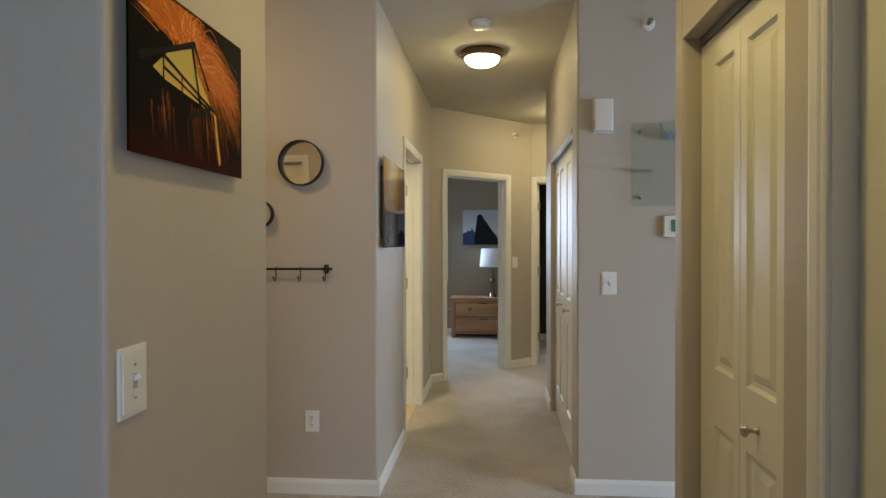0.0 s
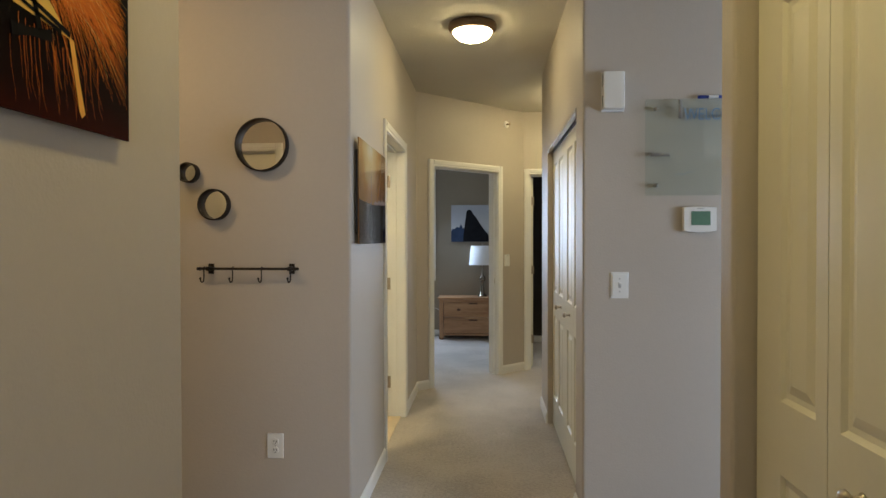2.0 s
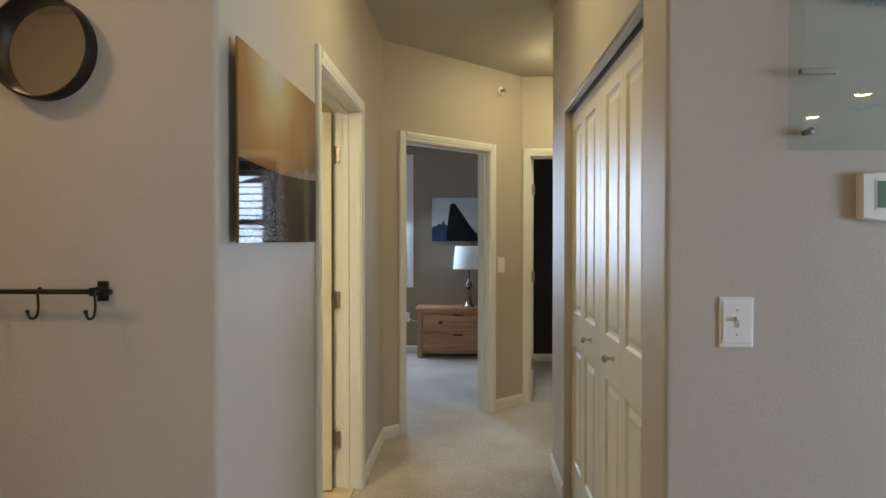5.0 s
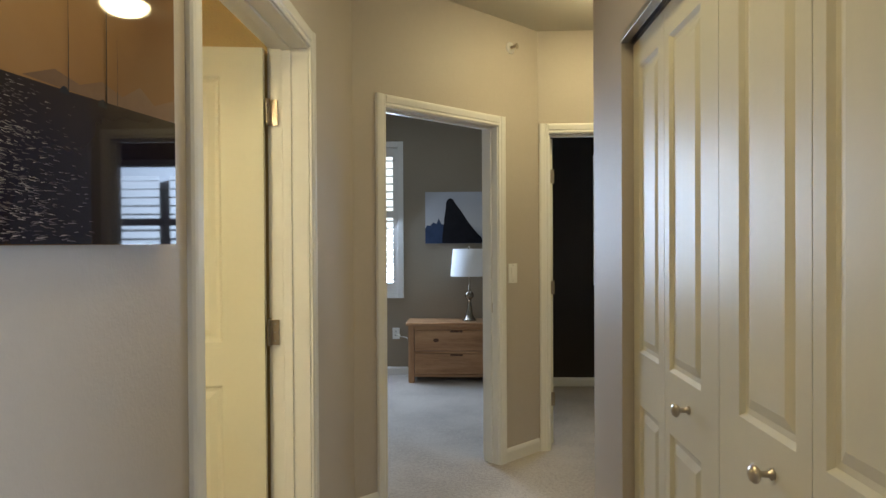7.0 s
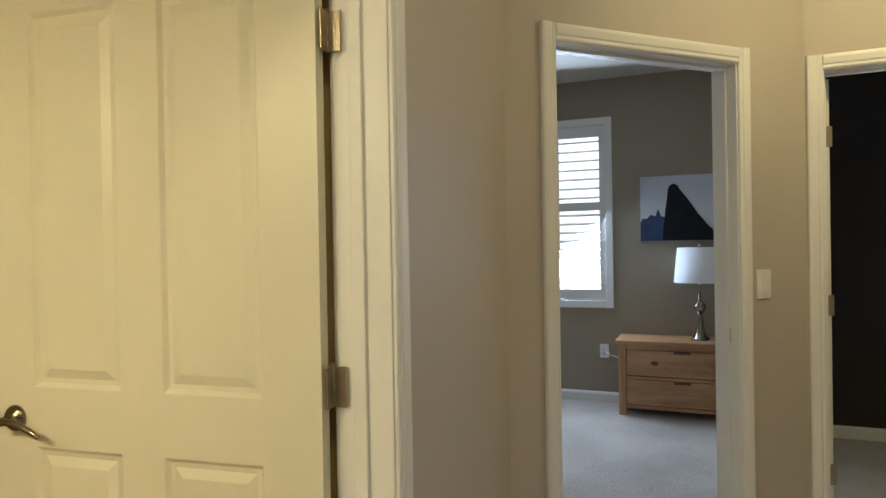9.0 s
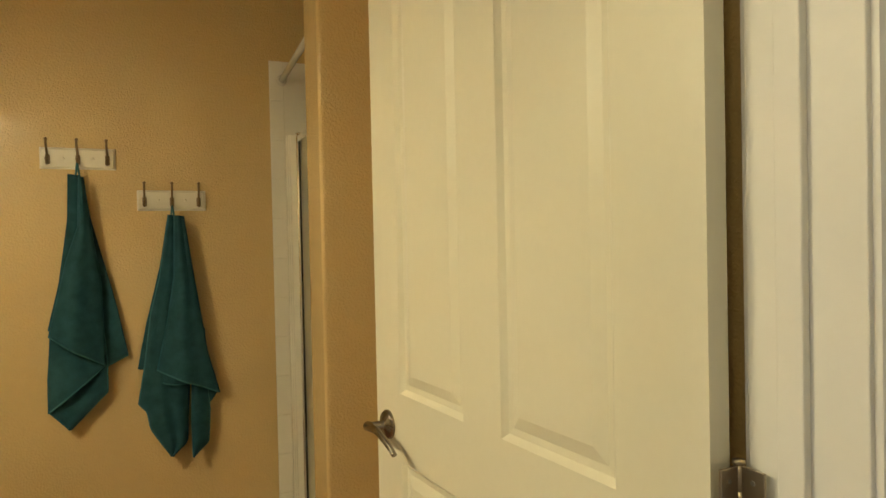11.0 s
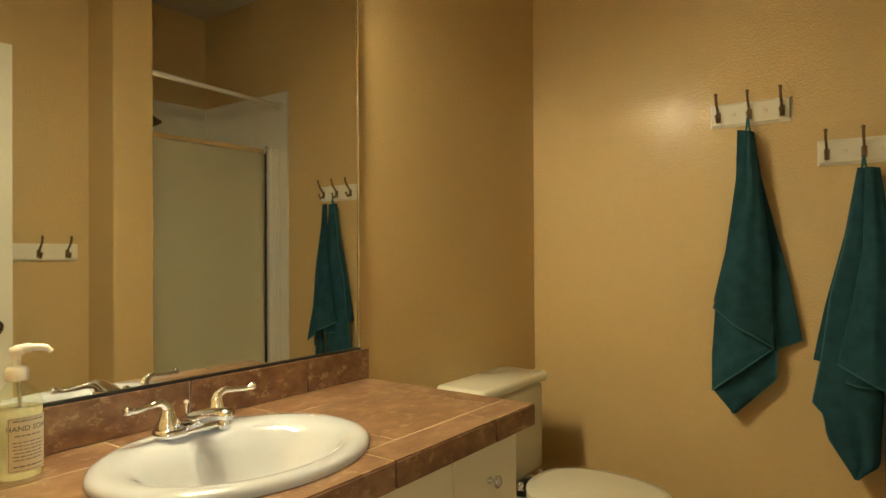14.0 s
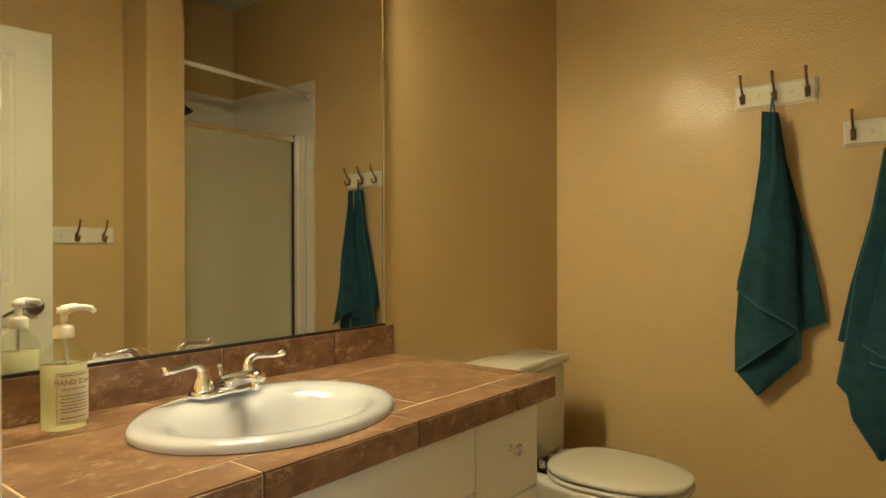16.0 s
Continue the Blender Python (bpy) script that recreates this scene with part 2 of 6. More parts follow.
def bx(bm, x0, x1, y0, y1, z0, z1, m=I4, bev=0.0, mi=0):
    """A box, with bevelled edges where bev is given."""
    r = bmesh.ops.create_cube(bm, size=1)["verts"]
    for v in r:
        v.co = Vector(((x0 + x1) / 2 + v.co.x * (x1 - x0), (y0 + y1) / 2 + v.co.y * (y1 - y0), (z0 + z1) / 2 + v.co.z * (z1 - z0)))
    faces = {f for v in r for f in v.link_faces}
    if bev:
        edges = {e for v in r for e in v.link_edges}
        out = bmesh.ops.bevel(bm, geom=list(edges), offset=bev, segments=2, profile=0.5, affect="EDGES")
        r = list({v for f in out["faces"] for v in f.verts} | {v for v in r if v.is_valid})
        faces = {f for v in r for f in v.link_faces}
    for f in faces:
        f.material_index = mi
    if m is not I4:
        bmesh.ops.transform(bm, matrix=m, verts=r)
    return r


def box_part(name, dims, material, parent, label="", bev=0.0, m=I4):
    bm = bmesh.new()
    bx(bm, *dims, m=m, bev=bev)
    return part(name, bm, material, parent, label)


def lathe(bm, profile, m=I4, seg=32):
    """Turns (radius, height) pairs about the z axis of m."""
    rings = []
    for r, h in profile:
        if r < 1e-5:
            rings.append([bm.verts.new(m @ Vector((0, 0, h)))])
        else:
            rings.append([bm.verts.new(m @ Vector((r * math.cos(2 * math.pi * i / seg), r * math.sin(2 * math.pi * i / seg), h))) for i in range(seg)])
    for a, b in zip(rings, rings[1:]):
        for i in range(seg):
            j = (i + 1) % seg
            q = [a[0]] if len(a) == 1 else [a[i], a[j]]
            q += [b[0]] if len(b) == 1 else [b[j], b[i]]
            if len(q) > 2:
                bm.faces.new(q)
    return rings


def tube(bm, pts, r, seg=10, caps=True):
    """A round rod along pts; r is one radius or one for each point."""
    pts = [Vector(p) for p in pts]
    rs = r if isinstance(r, (list, tuple)) else [r] * len(pts)
    rings, side = [], None
    for i, p in enumerate(pts):
        d = (pts[min(i + 1, len(pts) - 1)] - pts[max(i - 1, 0)]).normalized()
        if side is None:
            side = d.orthogonal().normalized()
        side = (side - d * side.dot(d)).normalized()
        up = d.cross(side)
        rings.append([bm.verts.new(p + rs[i] * (math.cos(2 * math.pi * k / seg) * side + math.sin(2 * math.pi * k / seg) * up)) for k in range(seg)])
    for a, b in zip(rings, rings[1:]):
        for k in range(seg):
            bm.faces.new((a[k], a[(k + 1) % seg], b[(k + 1) % seg], b[k]))
    if caps:
        bm.faces.new(rings[0])
        bm.faces.new(rings[-1])


def curve_pts(ctrl, n=10):
    """A smooth line through control points."""
    c = [Vector(p) for p in ctrl]
    out = []
    for i in range(len(c) - 1):
        p0, p1, p2, p3 = c[max(i - 1, 0)], c[i], c[i + 1], c[min(i + 2, len(c) - 1)]
        for k in range(n):
            t = k / n
            out.append(0.5 * ((2 * p1) + (p2 - p0) * t + (2 * p0 - 5 * p1 + 4 * p2 - p3) * t * t + (3 * p1 - p0 - 3 * p2 + p3) * t ** 3))
    return out + [c[-1]]


def prism(bm, plan, z0, z1, side_mats=None, rounds=()):
    """An upright block over a plan; side_mats gives each side's material, rounds the corners with a bullnose."""
    pts, mats = [], []
    n = len(plan)
    for i, p in enumerate(plan):
        p = Vector(p)
        sm = side_mats[i] if side_mats else 0
        if i in rounds:
            a, b = (Vector(plan[i - 1]) - p).normalized(), (Vector(plan[(i + 1) % n]) - p).normalized()
            r = 0.014
            prev = side_mats[i - 1] if side_mats else 0
            for k in range(5):
                t = k / 4
                q = p + a * r * (1 - t) ** 2 + b * r * t ** 2
                pts.append(q)
                mats.append(prev if k < 2 else sm)
        else:
            pts.append(p)
            mats.append(sm)
    lo = [bm.verts.new((p.x, p.y, z0)) for p in pts]
    hi = [bm.verts.new((p.x, p.y, z1)) for p in pts]
    bm.faces.new(lo)
    bm.faces.new(hi)
    for i in range(len(pts)):
        j = (i + 1) % len(pts)
        f = bm.faces.new((lo[i], lo[j], hi[j], hi[i]))
        f.material_index = mats[i]


def text_mesh(words, size, m, extrude=0.0004):
    cu = bpy.data.curves.new("words", "FONT")
    cu.body, cu.size, cu.extrude, cu.align_x, cu.align_y = words, size, extrude, "CENTER", "CENTER"
    o = new("words", cu)
    dg = bpy.context.evaluated_depsgraph_get()
    me = bpy.data.meshes.new_from_object(o.evaluated_get(dg))
    bm = bmesh.new()
    bm.from_mesh(me)
    bmesh.ops.transform(bm, matrix=m, verts=bm.verts)
    bpy.data.objects.remove(o)
    bpy.data.meshes.remove(me)
    return bm


def axes(o, u, n):
    """A frame at o with x along u, y along n and z up."""
    u, n = Vector(u).normalized(), Vector(n).normalized()
    m = Matrix.Identity(4)
    m.col[0], m.col[1], m.col[2], m.col[3] = (*u, 0), (*n, 0), (0, 0, 1, 0), (*o, 1)
    return m

# ---- structure ----
CEIL_Z = 2.70
HEAD = 2.06
XL, XLI = -0.65, -0.785          # left corridor wall: hall face, bathroom face
YM, YS = 3.397, 3.579            # wall with the round mirrors: hall face, bathroom face
XW = -3.067                      # towel wall
XR, YT = 0.43, 3.509             # right corridor wall, thermostat wall
DO, DU, DN = Vector((-0.55, 6.284, 0)), Vector((0.7087, 0.7055, 0)), Vector((0.7055, -0.7087, 0))   # slanting wall
YB = 7.196                       # wall of the dark room's door
YN1, YN2 = 9.55, 9.05            # far walls of bedroom and dark room


def dpt(s, back=0.0):
    p = DO + DU * s - DN * back
    return (p.x, p.y)


def wall(name, blocks, mats, label="beige painted wall with an orange-peel texture"):
    """One wall from upright blocks: (plan, z0, z1, side materials, rounded corners)."""
    bm = bmesh.new()
    for plan, z0, z1, sm, rounds in blocks:
        prism(bm, plan, z0, z1, sm, rounds)
    return structure(name, bm, mats, label, "wall")


def rect(x0, x1, y0, y1):
    return [(x0, y0), (x1, y0), (x1, y1), (x0, y1)]   # sides: south, east, north, west


HB = [HALL, BATH]
wall("wall_mirrors", [
    ([(-4.2, YM), (XL, YM), (XL, 4.387), (XLI, 4.387), (XLI, YS), (-4.2, YS)], 0, CEIL_Z, [0, 0, 0, 1, 1, 0], (1,)),
    (rect(XLI, XL, 4.387, 5.34), HEAD, CEIL_Z, [0, 0, 0, 1], ()),
], HB, "greige painted wall with round mirrors and hook rails")
wall("wall_corridor_left", [
    ([(XL, 5.34), (XL, 6.185), dpt(0.045), dpt(0.045, 0.12), (-0.79, 6.24), (XLI, 5.34)], 0, CEIL_Z, [0, 0, 0, 1, 1, 0], ()),
], [HALL, TAUPE])
bm = bmesh.new()
prism(bm, [dpt(0.045), dpt(0.924), dpt(0.924, 0.12), dpt(0.045, 0.12)], HEAD, CEIL_Z, [0, 0, 1, 0])
prism(bm, [dpt(0.924), (0.366, YB), (0.425, YB), (0.425, YB + 0.12), (0.316, YB + 0.12), dpt(0.924, 0.12)], 0, CEIL_Z, [0, 0, 0, 1, 1, 0])
structure("wall_slanting", bm, [HALL, TAUPE], "beige slanting wall around the bedroom doorway", "wall")
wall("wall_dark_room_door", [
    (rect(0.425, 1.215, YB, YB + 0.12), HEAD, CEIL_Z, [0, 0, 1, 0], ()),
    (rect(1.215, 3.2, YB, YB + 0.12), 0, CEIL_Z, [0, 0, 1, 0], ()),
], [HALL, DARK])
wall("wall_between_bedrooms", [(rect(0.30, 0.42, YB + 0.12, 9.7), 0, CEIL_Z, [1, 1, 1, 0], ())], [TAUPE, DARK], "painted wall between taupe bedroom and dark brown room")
wall("wall_thermostat", [
    ([(XR, 3.725), (XR, YT), (4.8, YT), (4.8, YT + 0.12), (0.55, YT + 0.12), (0.55, 3.725)], 0, CEIL_Z, None, (1,)),
    (rect(XR, 0.55, 3.725, 5.225), 2.03, CEIL_Z, None, ()),
    ([(XR, 5.225), (0.55, 5.225), (0.55, 5.59), (2.0, 5.59), (2.0, 5.71), (XR, 5.71)], 0, CEIL_Z, None, (5,)),
    (rect(1.15, 1.25, 3.629, 5.59), 0, CEIL_Z, None, ()),
], [HALL], "greige painted wall with thermostat, corridor corner and closet")
wall("wall_corridor_end", [(rect(2.0, 2.12, 5.71, YB), 0, CEIL_Z, None, ())], [HALL])
wall("wall_entry_closet", [
    (rect(0.597, 0.717, 1.21, 1.386), 0, CEIL_Z, None, ()),
    (rect(0.597, 0.717, 1.386, 2.125), 2.03, CEIL_Z, None, ()),
    ([(0.597, 2.125), (1.4, 2.125), (1.4, 2.215), (0.597, 2.215)], 0, CEIL_Z, None, (0, 3)),
    (rect(0.597, 0.717, 0.35, 1.21), HEAD, CEIL_Z, None, ()),
    (rect(0.597, 0.717, -0.6, 0.35), 0, CEIL_Z, None, ()),
    (rect(1.3, 1.4, -0.6, 2.125), 0, CEIL_Z, None, ()),
], [HALL], "beige painted wall around the entry closet")
wall("wall_stub", [
    ([(-0.654, 1.013), (-0.654, 1.764), (-0.774, 1.764), (-0.774, 1.15), (-1.74, 1.15), (-1.74, 1.033), (-0.722, 1.033), (-0.722, 1.013)], 0, CEIL_Z, None, (0, 1)),
    (rect(-4.2, -3.30, 1.033, 1.15), 0, CEIL_Z, None, ()),
    (rect(-3.30, -1.74, 1.033, 1.15), 2.12, CEIL_Z, None, ()),
], [HALL], "beige painted stub wall with a framed print")
wall("wall_towels", [(rect(XW - 0.12, XW, YS, 6.1), 0, CEIL_Z, None, ())], [BATH], "tan painted bathroom wall with an orange-peel sheen")
wall("wall_shower_pier", [
    ([(-2.254, 5.129), (-2.076, 5.129), (-2.076, 5.36), (XLI, 5.36), (XLI, 5.48), (-2.19, 5.48), (-2.19, 5.95), (-2.254, 5.95)], 0, CEIL_Z, None, (1,)),
    (rect(XW, -2.19, 5.95, 6.07), 0, CEIL_Z, None, ()),
], [BATH], "tan painted pier and wall beside the shower")


def wall_with_window(name, axis, at, thick, a0, a1, w0, w1, z0, z1, mats, sm, label):
    """A straight wall with one window hole; axis x: along x at y = at."""
    def r(p, q):
        return rect(p, q, at, at + thick) if axis == "x" else rect(at, at + thick, p, q)
    return wall(name, [(r(a0, w0), 0, CEIL_Z, sm, ()), (r(w1, a1), 0, CEIL_Z, sm, ()), (r(w0, w1), 0, z0, sm, ()), (r(w0, w1), z1, CEIL_Z, sm, ())], mats, label)


wall_with_window("wall_bedroom_far", "x", YN1, 0.14, -3.5, 0.30, -1.68, -0.80, 0.84, 2.325, [TAUPE], None, "taupe painted bedroom wall with shuttered window")
wall_with_window("wall_dark_far", "x", YN2, 0.14, 0.42, 3.2, 1.13, 2.36, 1.0, 2.10, [DARK], None, "dark brown wall with shuttered window")
wall("wall_bedroom_side", [(rect(-3.62, -3.5, 6.1, 9.69), 0, CEIL_Z, None, ()), (rect(-3.5, -0.80, 6.12, 6.24), 0, CEIL_Z, None, ())], [TAUPE], "taupe painted bedroom wall")
wall("wall_dark_side", [(rect(3.2, 3.32, 7.196, 9.19), 0, CEIL_Z, None, ())], [DARK], "dark brown wall")
wall_with_window("wall_south", "x", -4.62, 0.12, -4.2, 4.8, 0.2, 3.4, 0.6, 2.3, [HALL], None, "beige painted living room wall with window")
wall_with_window("wall_east", "y", 4.8, 0.12, -4.62, 3.629, 0.35, 2.25, 0.45, 1.95, [HALL], None, "beige painted living room wall with window")
wall("wall_west", [(rect(-4.32, -4.2, -4.62, YS), 0, CEIL_Z, None, ())], [HALL])

bm = bmesh.new()
bx(bm, -4.32, 4.92, -4.62, 9.9, -0.1, 0)
structure("floor", bm, CARPET, "beige cut-pile carpet with foot marks", "carpet")
bm = bmesh.new()
bx(bm, -4.32, 4.92, -4.62, 9.9, CEIL_Z, CEIL_Z + 0.1)
structure("ceiling", bm, CEIL, "warm white textured ceiling", "ceiling")


# bright sky outside the windows
def sky_sheet(name, x0, x1, y0, y1):
    bm = bmesh.new()
    if y0 == y1:
        v = [bm.verts.new(p) for p in ((x0, y0, 0.0), (x1, y0, 0.0), (x1, y0, 3.2), (x0, y0, 3.2))]
    else:
        v = [bm.verts.new(p) for p in ((x0, y0, 0.0), (x0, y1, 0.0), (x0, y1, 3.2), (x0, y0, 3.2))]
    bm.faces.new(v)
    structure(name, bm, SKYGLOW, "bright overcast sky outside the window", "sky")


sky_sheet("backdrop_bedroom", -3.0, 0.6, 10.6, 10.6)
sky_sheet("backdrop_dark_room", 0.7, 3.6, 10.4, 10.4)
sky_sheet("backdrop_south", 0.0, 4.8, -5.4, -5.4)
sky_sheet("backdrop_east", 5.6, 5.6, -0.5, 3.2)


# ---- baseboards ----
def baseboard(p, q, n):
    """A length of baseboard along the wall from p to q; n points into the room."""
    p, q = Vector((*p, 0)), Vector((*q, 0))
    m = axes(p, q - p, (*n, 0))
    L = (q - p).length
    bm = bmesh.new()
    prof = [(0, 0), (0.013, 0), (0.013, 0.062), (0.009, 0.074), (0.004, 0.083), (0, 0.083)]
    a = [bm.verts.new(m @ Vector((0, d, h))) for d, h in prof]
    b = [bm.verts.new(m @ Vector((L, d, h))) for d, h in prof]
    bm.faces.new(a)
    bm.faces.new(b)
    for i in range(len(prof)):
        j = (i + 1) % len(prof)
        bm.faces.new((a[i], a[j], b[j], b[i]))
    structure("baseboard", bm, TRIM, "white painted wooden baseboard", "baseboard")


e = 0.013
baseboard((-4.2, YM), (XL + e, YM), (0, -1))
baseboard((XL, YM), (XL, 4.340), (1, 0))
baseboard((XL, 5.402), (XL, 6.185), (1, 0))
baseboard((-0.65, 6.185), dpt(-0.002), DN[:2])
baseboard(dpt(0.971), (0.366, YB), DN[:2])
baseboard((XR - e, YT), (4.8, YT), (0, -1))
baseboard((XR, YT), (XR, 3.725), (-1, 0))
baseboard((XR, 5.225), (XR, 5.71 + e), (-1, 0))
baseboard((XR, 5.71), (2.0, 5.71), (0, 1))
baseboard((1.275, YB), (2.0, YB), (0, -1))
baseboard((2.0, 5.71), (2.0, YB), (-1, 0))
baseboard((-0.654, 1.013), (-0.654, 1.764 + e), (1, 0))
baseboard((-0.774, 1.764), (-0.654, 1.764), (0, 1))
baseboard((0.597, 2.125), (0.597, 2.215 + e), (-1, 0))
baseboard((0.597, 2.215), (1.4, 2.215), (0, 1))
baseboard((-3.5, YN1), (0.30, YN1), (0, -1))
baseboard((0.42, YN2), (3.2, YN2), (0, -1))
baseboard((0.30, 7.40), (0.30, YN1), (-1, 0))
baseboard((XW, 4.3), (XW, 5.12), (1, 0))
baseboard((-2.076, 5.36), (-0.80, 5.36), (0, -1))


# ---- door frames ----
CASING = [(0, 0), (0, 0.010), (0.006, 0.013), (0.016, 0.012), (0.022, 0.016), (0.046, 0.018), (0.056, 0.016), (0.060, 0.010), (0.060, 0)]


def casing_piece(parent, m, L, flip, label=""):
    """A moulded casing board: it runs along the z axis of m, its width along x."""
    bm = bmesh.new()
    pr = [((0.06 - w) if flip else w, d) for w, d in CASING]
    a = [bm.verts.new(m @ Vector((w, d, 0))) for w, d in pr]
    b = [bm.verts.new(m @ Vector((w, d, L))) for w, d in pr]
    bm.faces.new(a)
    bm.faces.new(b)
    for i in range(len(pr)):
        j = (i + 1) % len(pr)
        bm.faces.new((a[i], a[j], b[j], b[i]))
    return part("casing", bm, TRIM, parent, label)


def door_frame(name, o, u, n, w, wallt, h=2.04, label="", stop_at=0.5, bare_back=False):
    """Jambs and casing round an opening of clear width w; o: foot of the clear opening on the front wall face, n: out of the wall."""
    u, n = Vector(u), Vector(n)
    t = thing(name, o, label or "white painted wooden door frame with moulded casing", "door frame", "", "structure")
    m = axes(o, u, n)
    j = 0.02
    for nm, d in (("jamb", (-j, 0, -wallt - 0.002, 0.002, 0, h)), ("jamb", (w, w + j, -wallt - 0.002, 0.002, 0, h)), ("head_jamb", (-j, w + j, -wallt - 0.002, 0.002, h, h + j))):
        box_part(nm, d, TRIM, t, m=m, bev=0.002)
    s = -wallt * stop_at
    for d in ((0, 0.011, s - 0.016, s + 0.016, 0, h), (w - 0.011, w, s - 0.016, s + 0.016, 0, h), (0.011, w - 0.011, s - 0.016, s + 0.016, h - 0.011, h)):
        box_part("door_stop", d, TRIM, t, m=m, bev=0.002)
    for side, off in ((1, 0.0), (-1, -wallt)):
        b = axes(m @ Vector((0, off, 0)), u, n * side)
        if side > 0 or not bare_back:
            casing_piece(t, b @ Matrix.Translation((-0.066, 0, 0)), h + 0.066, True)
        casing_piece(t, b @ Matrix.Translation((w + 0.006, 0, 0)), h + 0.066, False)
        hm = b @ Matrix(((0, 0, 1, -0.006), (0, 1, 0, 0), (1, 0, 0, h + 0.006), (0, 0, 0, 1)))
        casing_piece(t, hm, w + 0.012, False)
    return t


door_frame("door_1", (XL, 4.406, 0), (0, 1, 0), (1, 0, 0), 0.917, 0.135, label="white painted bathroom door frame with moulded casing", stop_at=0.55, bare_back=True)
door_frame("door_2", (*dpt(0.065), 0), DU, DN, 0.839, 0.12, label="white painted bedroom door frame with moulded casing")
door_frame("door_3", (0.440, YB, 0), (1, 0, 0), (0, -1, 0), 0.76, 0.12, label="white painted door frame of a dark brown room")
door_frame("door_4", (0.597, 0.37, 0), (0, 1, 0), (-1, 0, 0), 0.82, 0.12, label="white painted entry door frame with moulded casing")
door_frame("door_5", (-1.76, 1.15, 0), (-1, 0, 0), (0, 1, 0), 1.52, 0.117, h=2.10, label="white painted closet door frame in the side room")
tp = axes(dpt(0.065) + (0,), DU, DN)
box_part("strike_plate", (0.835, 0.8395, -0.075, -0.040, 0.92, 0.98), NICKEL, bpy.data.objects["door_2"], "nickel strike plate", 0.001, tp)


# ---- panelled leaves ----
def panel_field(bm, m, x0, x1, z0, z1, y, s):
    """A recessed, raised panel on the face y, sunk towards -s."""
    loops = []
    for inset, depth in ((0, 0), (0.010, 0.009), (0.022, 0.010), (0.045, 0.003), (0.048, 0.003)):
        loops.append([bm.verts.new(m @ Vector((a, y - s * depth, c))) for a, c in ((x0 + inset, z0 + inset), (x1 - inset, z0 + inset), (x1 - inset, z1 - inset), (x0 + inset, z1 - inset))])
    for a, b in zip(loops, loops[1:]):
        for i in range(4):
            k = (i + 1) % 4
            bm.faces.new((a[i], a[k], b[k], b[i]))
    bm.faces.new(loops[-1])


def leaf(name, parent, m, w, h, th, panels, label=""):
    """A moulded leaf in the x-z plane of m, th thick along y, with sunk panels on both faces."""
    xs = sorted({0.0, w, *[p[0] for p in panels], *[p[1] for p in panels]})
    zs = sorted({0.0, h, *[p[2] for p in panels], *[p[3] for p in panels]})
    bm = bmesh.new()
    vv = {}

    def V(x, y, z):
        k = (round(x, 5), round(y, 5), round(z, 5))
        if k not in vv:
            vv[k] = bm.verts.new(m @ Vector(k))
        return vv[k]
    for y in (0.0, th):
        for a, b in zip(xs, xs[1:]):
            for c, d in zip(zs, zs[1:]):
                if any(p[0] <= a and b <= p[1] and p[2] <= c and d <= p[3] for p in panels):
                    continue
                bm.faces.new((V(a, y, c), V(b, y, c), V(b, y, d), V(a, y, d)))
    for a, b in zip(xs, xs[1:]):
        for z in (0.0, h):
            bm.faces.new((V(a, 0, z), V(b, 0, z), V(b, th, z), V(a, th, z)))
    for c, d in zip(zs, zs[1:]):
        for x in (0.0, w):
            bm.faces.new((V(x, 0, c), V(x, 0, d), V(x, th, d), V(x, th, c)))
    lf = part(name, bm, DOOR, parent, label)
    for p in panels:
        bm = bmesh.new()
        panel_field(bm, m, *p, 0.0, -1)
        panel_field(bm, m, *p, th, 1)
        part("panel", bm, DOOR, lf)
    return lf


def hinge(parent, pin, z, jamb_dir, leaf_dir, hgt=0.09, material=BRASS):
    """A butt hinge: pin barrel, one plate on the jamb and one on the leaf's edge."""
    bm = bmesh.new()
    for k in range(3):
        lathe(bm, [(0, 0), (0.006, 0.0005), (0.006, hgt / 3 - 0.0005), (0, hgt / 3)], Matrix.Translation((pin[0], pin[1], z + k * hgt / 3)), 12)
    lathe(bm, [(0, 0), (0.0075, 0.001), (0.0075, 0.005), (0, 0.008)], Matrix.Translation((pin[0], pin[1], z + hgt)), 12)
    hp = part("hinge", bm, material, parent, "worn brass butt hinge", True)
    for d in (jamb_dir, leaf_dir):
        d = Vector((*d, 0)).normalized()
        m = axes((pin[0], pin[1], z), d, (-d.y, d.x, 0))
        box_part("hinge_plate", (0.004, 0.034, -0.002, 0.002, 0, hgt), material, hp, bev=0.0008, m=m)
        for zz in (0.015, 0.045, 0.075):
            bm = bmesh.new()
            lathe(bm, [(0.003, 0.0), (0.003, 0.0008), (0, 0.001)], m @ Matrix.Translation((0.02, -0.002, zz)) @ Matrix.Rotation(radians(90), 4, "X"), 8)
            lathe(bm, [(0.003, 0.0), (0.003, 0.0008), (0, 0.001)], m @ Matrix.Translation((0.02, 0.002, zz)) @ Matrix.Rotation(radians(-90), 4, "X"), 8)
            part("screw", bm, STEEL, hp)


def mushroom_knob(parent, at, n, r=0.017):
    n = Vector(n)
    m = Matrix.Translation(at) @ n.to_track_quat("Z", "Y").to_matrix().to_4x4()
    bm = bmesh.new()
    lathe(bm, [(0, 0), (0.011, 0), (0.011, 0.004), (0.006, 0.007), (0.006, 0.022), (0.012, 0.026), (r, 0.031), (r, 0.035), (0.013, 0.041), (0.005, 0.044), (0, 0.0445)], m, 24)
    part("knob", bm, NICKEL, parent, "brushed nickel mushroom knob", True)


